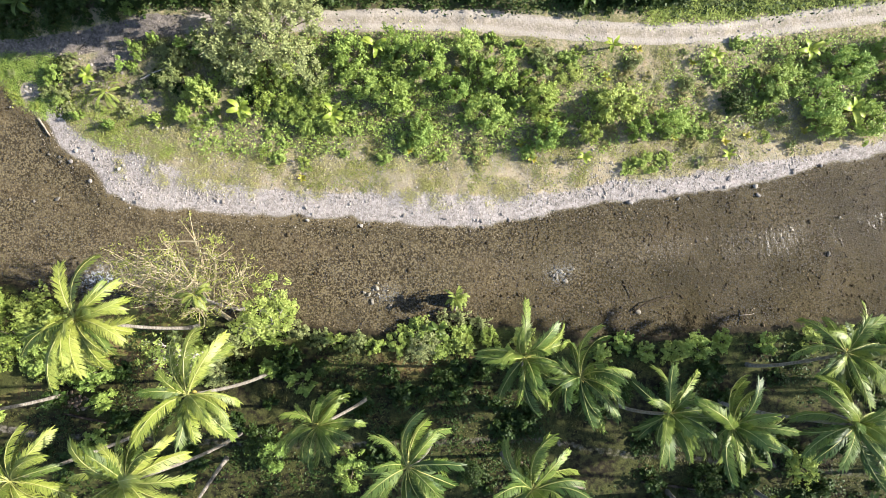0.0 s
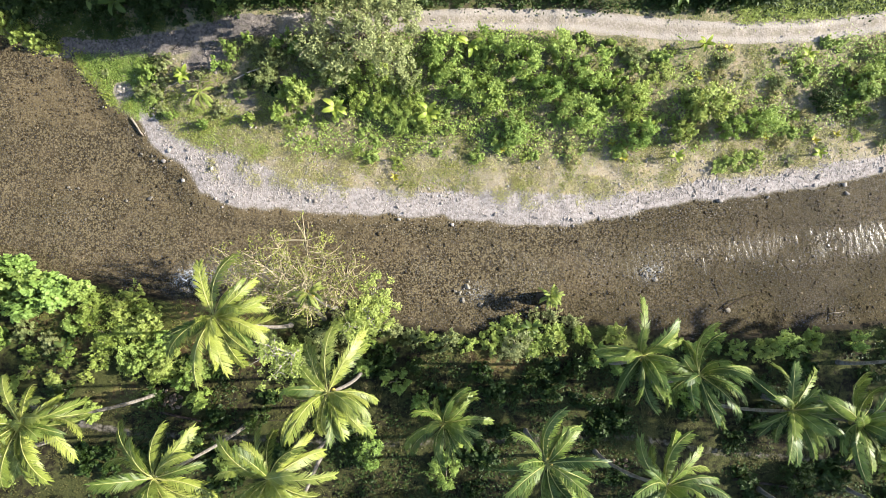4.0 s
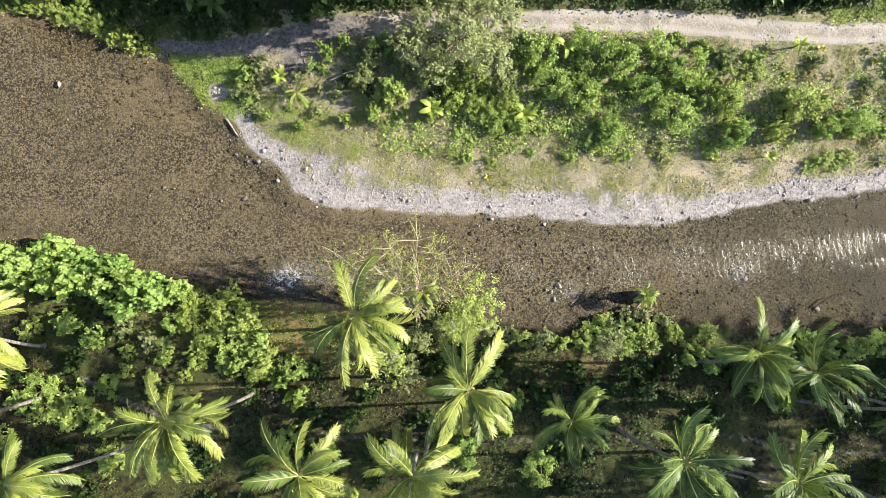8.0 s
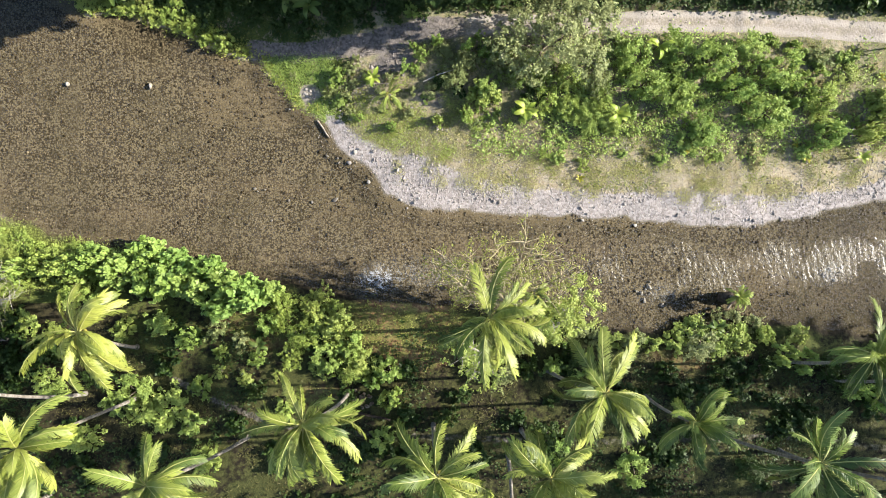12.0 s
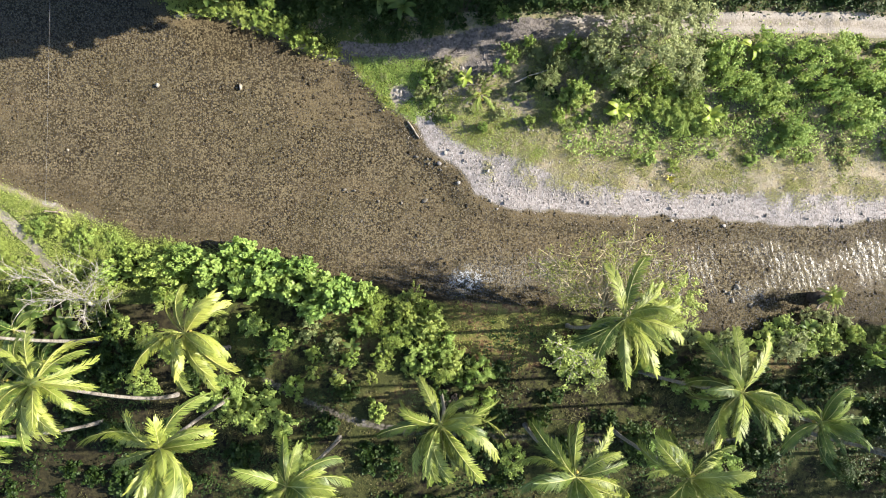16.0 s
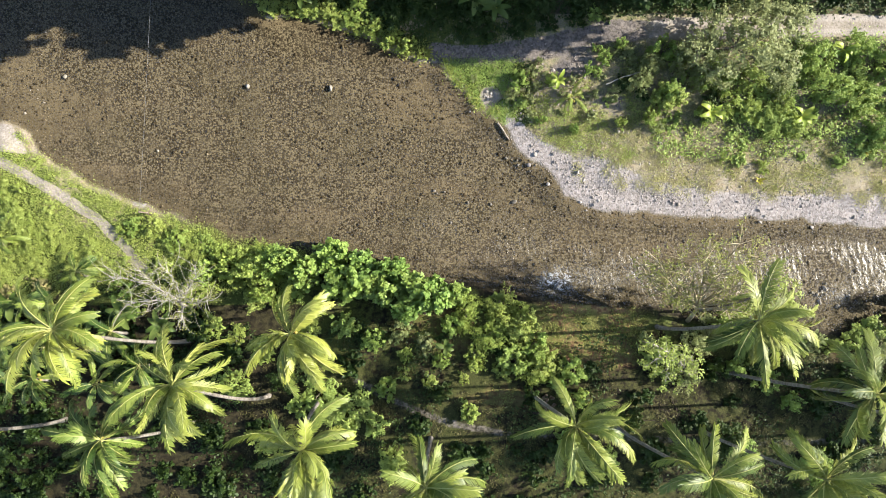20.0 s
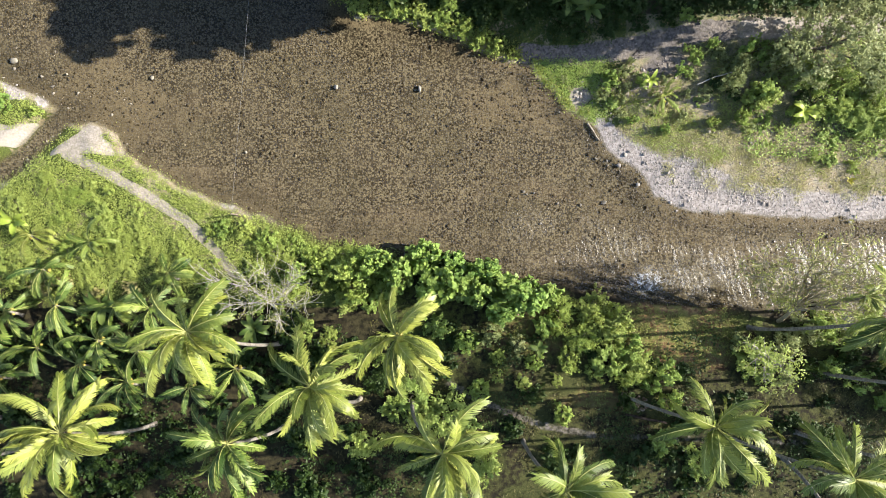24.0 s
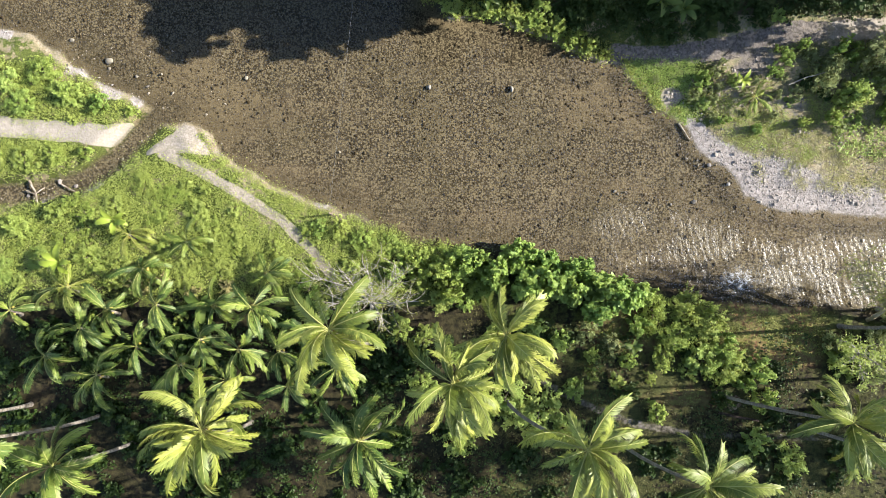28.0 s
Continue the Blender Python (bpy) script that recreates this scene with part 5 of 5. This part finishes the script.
for i, (x, y, h) in enumerate(FOREST):
    lumps = [(x + forest.uniform(-2.8, 2.8), y + forest.uniform(-1.2, 2.4), h * forest.uniform(0.58, 0.95), forest.uniform(1.8, 2.7)) for _ in range(8)]
    leafy_tree((x, y), lumps, "shade_leaf", 500 + i, 220 if x < -40 else 90, 0.5, 0.55, M["bark"], label="tall forest tree behind the track with shade in its leaf colour")


# ---- big-leaved plants ----
def banana_leaf(name, length, width, bend, mat, seed):
    rng = np.random.default_rng(seed)
    n = 9
    s = np.linspace(0, 1, n)
    ang = 1.1 - bend * s
    px = np.concatenate([[0], np.cumsum(np.cos(ang[:-1]))]) * length / (n - 1)
    pz = np.concatenate([[0], np.cumsum(np.sin(ang[:-1]))]) * length / (n - 1)
    w = width * np.sin(np.clip(s * 0.93 + 0.05, 0, 1) * math.pi) ** 0.6 * step(s, 0.08, 0.3) + 0.02
    v = np.concatenate([np.stack([px, w * k, pz + abs(k) * w * 0.35 - 0.03 * rng.random(n)], 1) for k in (-1, 0, 1)])
    i = np.arange(n - 1)
    f = np.concatenate([np.stack([i + o, i + o + n, i + o + n + 1, i + o + 1], 1) for o in (0, n)])
    return mesh_of(name, v, f, mat, True)


# banana leaf colour with the shade of grove and forest put in
M["banana_shade"] = leaf_material("shaded_banana_leaf", (0.0275, 0.055, 0.011), (0.066, 0.1045, 0.022), (0.143, 0.165, 0.044), 0.3, 0.45, 0.2)
BANANA = [banana_leaf("leaf", 2.0, 0.30, b, M[tone], k) for tone in ("banana", "banana_shade") for k, b in enumerate((1.2, 1.7, 2.1))]


def banana(x, y, scale, seed, count=8, lift=0.9, label="banana plant with large pale green leaves"):
    rng = random.Random(seed)
    root = tagged(new("banana_plant"), label, "banana plant", group="banana plants")
    root.location = on_ground(x, y)
    s = np.linspace(0, 1, 4)
    part("stalk", mesh_of("stalk", *tube(np.outer(s, [0, 0, lift]), 0.10 - 0.04 * s, 7), M["banana"], True), root)
    for i in range(count):
        k = scale * rng.uniform(0.8, 1.15)
        # plants in grove or forest get the leaves with shade in their colour
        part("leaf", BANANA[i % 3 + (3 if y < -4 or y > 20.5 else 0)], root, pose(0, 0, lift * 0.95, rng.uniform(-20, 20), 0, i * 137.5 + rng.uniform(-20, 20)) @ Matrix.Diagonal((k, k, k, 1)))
    return root


for i, (x, y, k, n) in enumerate([(-17.3, 12.4, 0.7, 6), (-9.1, 12.0, 0.65, 6), (-5.5, 17.9, 0.7, 6), (37.3, 12.6, 0.8, 7), (15.6, 18.2, 0.5, 6), (24.8, 17.3, 0.5, 6), (33.2, 17.8, 0.7, 6), (10.4, 11.0, 0.5, 5),
                                  (13.2, 8.3, 0.4, 6), (26.3, 8.6, 0.4, 5), (-36.6, 21.6, 0.9, 7), (-38.6, 22.3, 1.0, 7), (-31, 15.4, 0.5, 6), (-54.3, 22.9, 0.8, 6), (13.2, 22.3, 0.7, 6),                                   (-69.6, -5.4, 1.0, 8), (-79.3, -4.6, 0.9, 8), (-91.6, -0.8, 0.9, 7),
                                  (0.2, -7.2, 0.6, 7), (-66.2, -6.6, 0.9, 8), (-41.2, -8.7, 0.5, 7), (-87, 2.8, 0.8, 7)]):
    banana(x, y, k, 2000 + i, n, 0.6 + k)

M["yellow_leaf"] = leaf_material("yellow_leaf", (0.187, 0.187, 0.0165), (0.275, 0.253, 0.0275), (0.319, 0.275, 0.044), 0.35, 0.45, 0.3)
YELLOW = [banana_leaf("leaf", 1.0, 0.16, b, M["yellow_leaf"], k + 5) for k, b in enumerate((1.0, 1.6))]
for i, (x, y, n) in enumerate([(8.7, 8.2, 7), (7.6, 9.6, 6), (15.3, 15.6, 7), (26.3, 9.9, 6), (28.2, 10.4, 6), (-12.2, 6.4, 6), (-2.6, 9.0, 6), (21.6, 10.2, 6), (33.6, 10.9, 6), (1.8, 16.2, 7), (23.1, 16.9, 7), (18.1, 18.1, 6)]):
    plant = tagged(new("garden_plant"), "small plant with yellow pointed leaves", "plant", group="yellow-leaved plants")
    plant.location = on_ground(x, y)
    spin = random.Random(2600 + i)
    for j in range(n):
        k = spin.uniform(0.4, 0.65)
        part("leaf", YELLOW[j % 2], plant, pose(0, 0, 0.05, spin.uniform(-15, 15), 0, j * 137.5) @ Matrix.Diagonal((k, k, k * 1.2, 1)))

# ---- grass and low cover ----
def cover(name, label, category, n, box, keep, size, slim, mat, seed, lift=0.25, clump=14, wide=0.28):
    """Low leaves in small tufts, joined."""
    rng = np.random.default_rng(seed)
    x, y, z = scatter(n, box, keep, rng)
    m = len(x)
    x, y, z = np.repeat(x, clump), np.repeat(y, clump), np.repeat(z, clump)
    tuft = np.repeat(rng.uniform(0.5, 1.4, m), clump)
    off = rng.normal(0, wide, (len(x), 2)) * tuft[:, None]
    p = np.stack([x + off[:, 0], y + off[:, 1], z + np.abs(rng.normal(0.5, 0.35, len(x))) * lift * tuft], 1)
    v, f = leaf_blades(p, np.tile([0.05, 0, 1.0], (len(p), 1)), size, slim, rng)
    return tagged(new(name, mesh_of(name, v, f, mat)), label, category, kind="stuff")


free = lambda k: (k["lane"] < 0.25) * (k["shingle"] < 0.3) * (k["bed"] < 0.2)
cover("bank_grass", "thin dry grass and weeds on the sunny bank", "grass", 12000, (-37, 44, 4, 20),
      lambda x, y, d, k, north: free(k) * (k["trail"] < 0.3) * step(soft_noise(x, y, 1.7, 41), 0.30, 0.70) * 0.9, 0.17, 0.22, M["dry"], 71, 0.18, 12)
cover("bank_tufts", "yellow-green grass tufts on the stony bank", "grass", 8000, (-35, 44, 3.5, 14),
      lambda x, y, d, k, north: north * (d > 1.8) * (k["lane"] < 0.2) * step(soft_noise(x, y, 1.2, 48), 0.40, 0.60) * step(d, 8.5, 4.5), 0.17, 0.22, M["tuft"], 86, 0.2, 22, 0.26)
cover("bank_weeds", "low green weeds on the sunny bank", "weeds", 9000, (-41, 44, 5, 21),
      lambda x, y, d, k, north: free(k) * (k["trail"] < 0.3) * step(soft_noise(x, y, 1.9, 42), 0.45, 0.66) * np.where(d > 2.6, 1, 0.25), 0.18, 0.32, M["grass"], 72, 0.22, 13)
cover("thicket_leaves", "tangled low green undergrowth of the thicket", "undergrowth", 1500, (-22, 45, 8.5, 19.5),
      lambda x, y, d, k, north: free(k) * (d > 4.8) * step(soft_noise(x, y, 3.2, 43), 0.34, 0.55) * np.where((x > 9) & (x < 28), 0.5, 1), 0.24, 0.55, M["mid"], 73, 0.6, 16, 0.38)
cover("sunny_cover", "bright yellow-green ground cover on the left bank", "ground cover", 13000, (-103, -54, -4, 17),
      lambda x, y, d, k, north: free(k) * (d > 0.25) * (reach(x, y, CREEK) > 1.5) * step(y, -5, -1), 0.125, 0.5, M["hill"], 74, 0.28, 28, 0.36)
cover("shore_cover", "low bright leaves along the shore", "ground cover", 2400, (-60, -36, 12.5, 24),
      lambda x, y, d, k, north: free(k) * north * (d > 0.1) * (d < np.where(x < -42.5, 2.0, 0.7)), 0.2, 0.6, M["lime"], 75, 0.3, 14, 0.3)
# weeds darkened in place of the clearing's shade
cover("clearing_weeds", "clearing weeds with shade put into their colour", "weeds", 1500, (-60, -33, 12.5, 23),
      lambda x, y, d, k, north: free(k) * (k["trail"] < 0.3) * north * (d > 1.2) * (y > 16.5) * 0.8, 0.22, 0.5, M["shade_leaf"], 83, 0.3, 14, 0.3)
cover("glade_grass", "dry brown grass in the sunlit glade", "grass", 1500, (-50, -21, -15, -4.5),
      lambda x, y, d, k, north: free(k) * (d > 0.3) * k["glade"] * step(soft_noise(x, y, 1.5, 47), 0.4, 0.6), 0.22, 0.28, M["grass"], 84, 0.2, 14, 0.3)
cover("bright_tufts", "fresh green grass clumps on the stony bank", "grass", 800, (-34.5, -20, 7.8, 13.8),
      lambda x, y, d, k, north: free(k) * north * (d > 2.2) * (k["trail"] < 0.3) * step(soft_noise(x, y, 1.5, 52), 0.50, 0.64), 0.15, 0.28, M["hill"], 91, 0.22, 26, 0.30)
cover("point_grass", "sunlit grass on the low river point", "grass", 1300, (-42, -34, 11.5, 17.5),
      lambda x, y, d, k, north: free(k) * north * (d > 0.15) * step(x, -33.8, -36.2), 0.12, 0.34, M["mid"], 85, 0.12, 30, 0.25)
# grove floor grass, in the colour that already holds the shade
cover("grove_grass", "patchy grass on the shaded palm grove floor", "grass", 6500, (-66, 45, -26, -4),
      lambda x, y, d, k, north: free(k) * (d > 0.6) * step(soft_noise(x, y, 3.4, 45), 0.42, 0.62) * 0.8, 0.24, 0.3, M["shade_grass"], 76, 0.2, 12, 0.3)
cover("grove_weeds", "palm grove undergrowth darkened in colour for shade", "undergrowth", 4200, (-100, 45, -27, -6.5),
      lambda x, y, d, k, north: free(k) * (d > 0.8) * step(soft_noise(x, y, 3.9, 46), 0.42, 0.6), 0.26, 0.55, M["shade_leaf"], 77, 0.6, 14, 0.4)
cover("forest_floor", "forest edge undergrowth darkened in colour for shade", "undergrowth", 3200, (-60, 45, 21.5, 30),
      lambda x, y, d, k, north: free(k) * (d > 0.8), 0.28, 0.55, M["shade_leaf"], 78, 0.5, 12, 0.4)
cover("verge_grass", "sunlit grass verge beside the track", "grass", 2600, (19, 46, 20.5, 26),
      lambda x, y, d, k, north: free(k) * 0.9, 0.22, 0.4, M["bright"], 79, 0.25, 14, 0.3)


# ---- driftwood, husks, cable ----
def stick(points, r0, r1, mat, label, name="branch", category="branch"):
    """A fallen branch that lies along the points."""
    p = np.array([(x, y, height(x, y) + up) for x, y, up in points])
    t = np.linspace(0, len(p) - 1, 3 * len(p))
    path = np.stack([np.interp(t, np.arange(len(p)), p[:, i]) for i in range(3)], 1)
    path[1:-1] += np.random.default_rng(len(points) + int(abs(points[0][0] * 10))).normal(0, 0.025, (len(path) - 2, 3)) * [1, 1, 0]
    v, f = tube(path, np.linspace(r0, r1, len(path)), 7)
    return tagged(new(name, mesh_of(name, v, f, mat, True)), label, category)


stick([(-32.9, 14.4, 0.15), (-31.7, 14.9, 0.4), (-30.2, 14.95, 0.5), (-28.8, 14.9, 0.3)], 0.06, 0.03, M["wood"], "long pale dry branch lying over weeds")
stick([(-26.5, 15.1, 0.3), (-25, 15.7, 0.6), (-23.6, 16, 0.9)], 0.07, 0.04, M["pale_bark"], "pale bleached branch in the shrubs")
stick([(17.8, -2.9, 0.3), (18.2, -3.8, 0.34), (18.5, -4.6, 0.3)], 0.05, 0.03, M["dark_wood"], "dark wet branch in the shallow river")
stick([(18.3, -5.7, 0.25), (19.4, -4.9, 0.36), (21.6, -4.3, 0.34)], 0.07, 0.03, M["dark_wood"], "dark forked branch in the shallow river")
stick([(28.6, -5.5, 0.3), (28.2, -6.9, 0.2)], 0.06, 0.04, M["dark_wood"], "dark branch at the water's edge")
stick([(27.9, -6.1, 0.3), (29.3, -5.9, 0.3)], 0.05, 0.03, M["wood"], "pale twig across a dark branch")
stick([(-36.3, 11.8, 0.1), (-35.2, 10.2, 0.1)], 0.10, 0.07, M["wood"], "weathered log half buried on the shore", "log", "log")
stick([(-95.6, 6.5, 0.2), (-95.1, 5.6, 0.35), (-94.8, 4.5, 0.3)], 0.12, 0.06, M["wood"], "bleached driftwood in the muddy creek", "driftwood", "driftwood")
stick([(-95.9, 5.6, 0.25), (-95.1, 5.3, 0.4), (-94.3, 5.9, 0.2)], 0.10, 0.05, M["wood"], "bleached driftwood in the muddy creek", "driftwood", "driftwood")
stick([(-92.8, 6.2, 0.2), (-91.5, 5.5, 0.25)], 0.09, 0.05, M["wood"], "bleached driftwood in the muddy creek", "driftwood", "driftwood")
stick([(1.7, -5.6, 0.3), (2.1, -4.9, 0.7), (1.5, -4.5, 0.9)], 0.12, 0.08, M["wood"], "pale stump leaning over the water", "stump", "stump")
stick([(-33.2, -14.8, 0.1), (-29.5, -15.6, 0.12)], 0.12, 0.10, M["dark_wood"], "fallen palm trunk on the grove floor", "log", "log")
stick([(8, -20.4, 0.1), (13.5, -21.6, 0.12)], 0.13, 0.10, M["wood"], "fallen palm trunk on the grove floor", "log", "log")
stick([(18.5, -21, 0.1), (24, -21.8, 0.12)], 0.13, 0.10, M["dark_wood"], "fallen palm trunk on the grove floor", "log", "log")

litter_rng = np.random.default_rng(19)
for i in range(26):
    x, y = litter_rng.uniform(-33, -20), litter_rng.uniform(12.5, 19)
    a, r = litter_rng.uniform(0, 6.28), litter_rng.uniform(0.4, 1.1)
    stick([(x, y, 0.06), (x + r * math.cos(a), y + r * math.sin(a), 0.10)], 0.035, 0.015, M["wood"] if i % 3 else M["dark_wood"], "short dry stick lying on bare earth", "stick", "stick")
for i in range(14):
    x, y = litter_rng.uniform(-34, 30), litter_rng.uniform(-19, -12)
    a, r = litter_rng.uniform(0, 6.28), litter_rng.uniform(0.8, 2.0)
    stick([(x, y, 0.06), (x + r * math.cos(a), y + r * math.sin(a), 0.10)], 0.05, 0.02, M["dark_wood"], "dry fallen branch on the grove floor", "branch", "branch")

husk_rng = np.random.default_rng(9)
HUSK = mesh_of("coconut_husk", ICO2_V * [0.17, 0.13, 0.11] * (1 + 0.2 * husk_rng.random((len(ICO2_V), 1))), ICO2_F, M["husk"], True)
for cx, cy, n in ((-32.1, -13.8, 26), (8.6, -19.6, 9), (-43.0, -5.2, 8)):
    for i in range(n):
        x, y = husk_rng.normal(cx, 0.42), husk_rng.normal(cy, 0.36)
        ob = tagged(new("coconut_husk", HUSK), "old coconut husk in a heap on the grass", "coconut husk", group="heap of husks")
        ob.matrix_basis = pose(x, y, height(x, y) + 0.07 + 0.12 * (i % 3 == 0), husk_rng.uniform(-30, 30), husk_rng.uniform(-30, 30), husk_rng.uniform(0, 360))

s = np.linspace(0, 1, 40)
line = np.stack([-64.9 - 3.4 * s, 26 - 22.6 * s, 6.5 - 4.4 * s - 0.4 * s * (1 - s)], 1)
tagged(new("cable", mesh_of("cable", *tube(line, np.full(40, 0.008), 5), M["cable"], True)), "thin steel cable strung across the river", "cable")
for x, y, top in ((-64.9, 26.0, 6.6), (-68.3, 3.4, 2.2)):
    z0 = height(x, y) - 0.3
    tagged(new("post", mesh_of("post", *tube([(x, y, z0), (x, y, (z0 + top) / 2), (x, y, top)], [0.09, 0.08, 0.07], 8), M["bark"], True)), "weathered wooden post that holds the cable", "post")
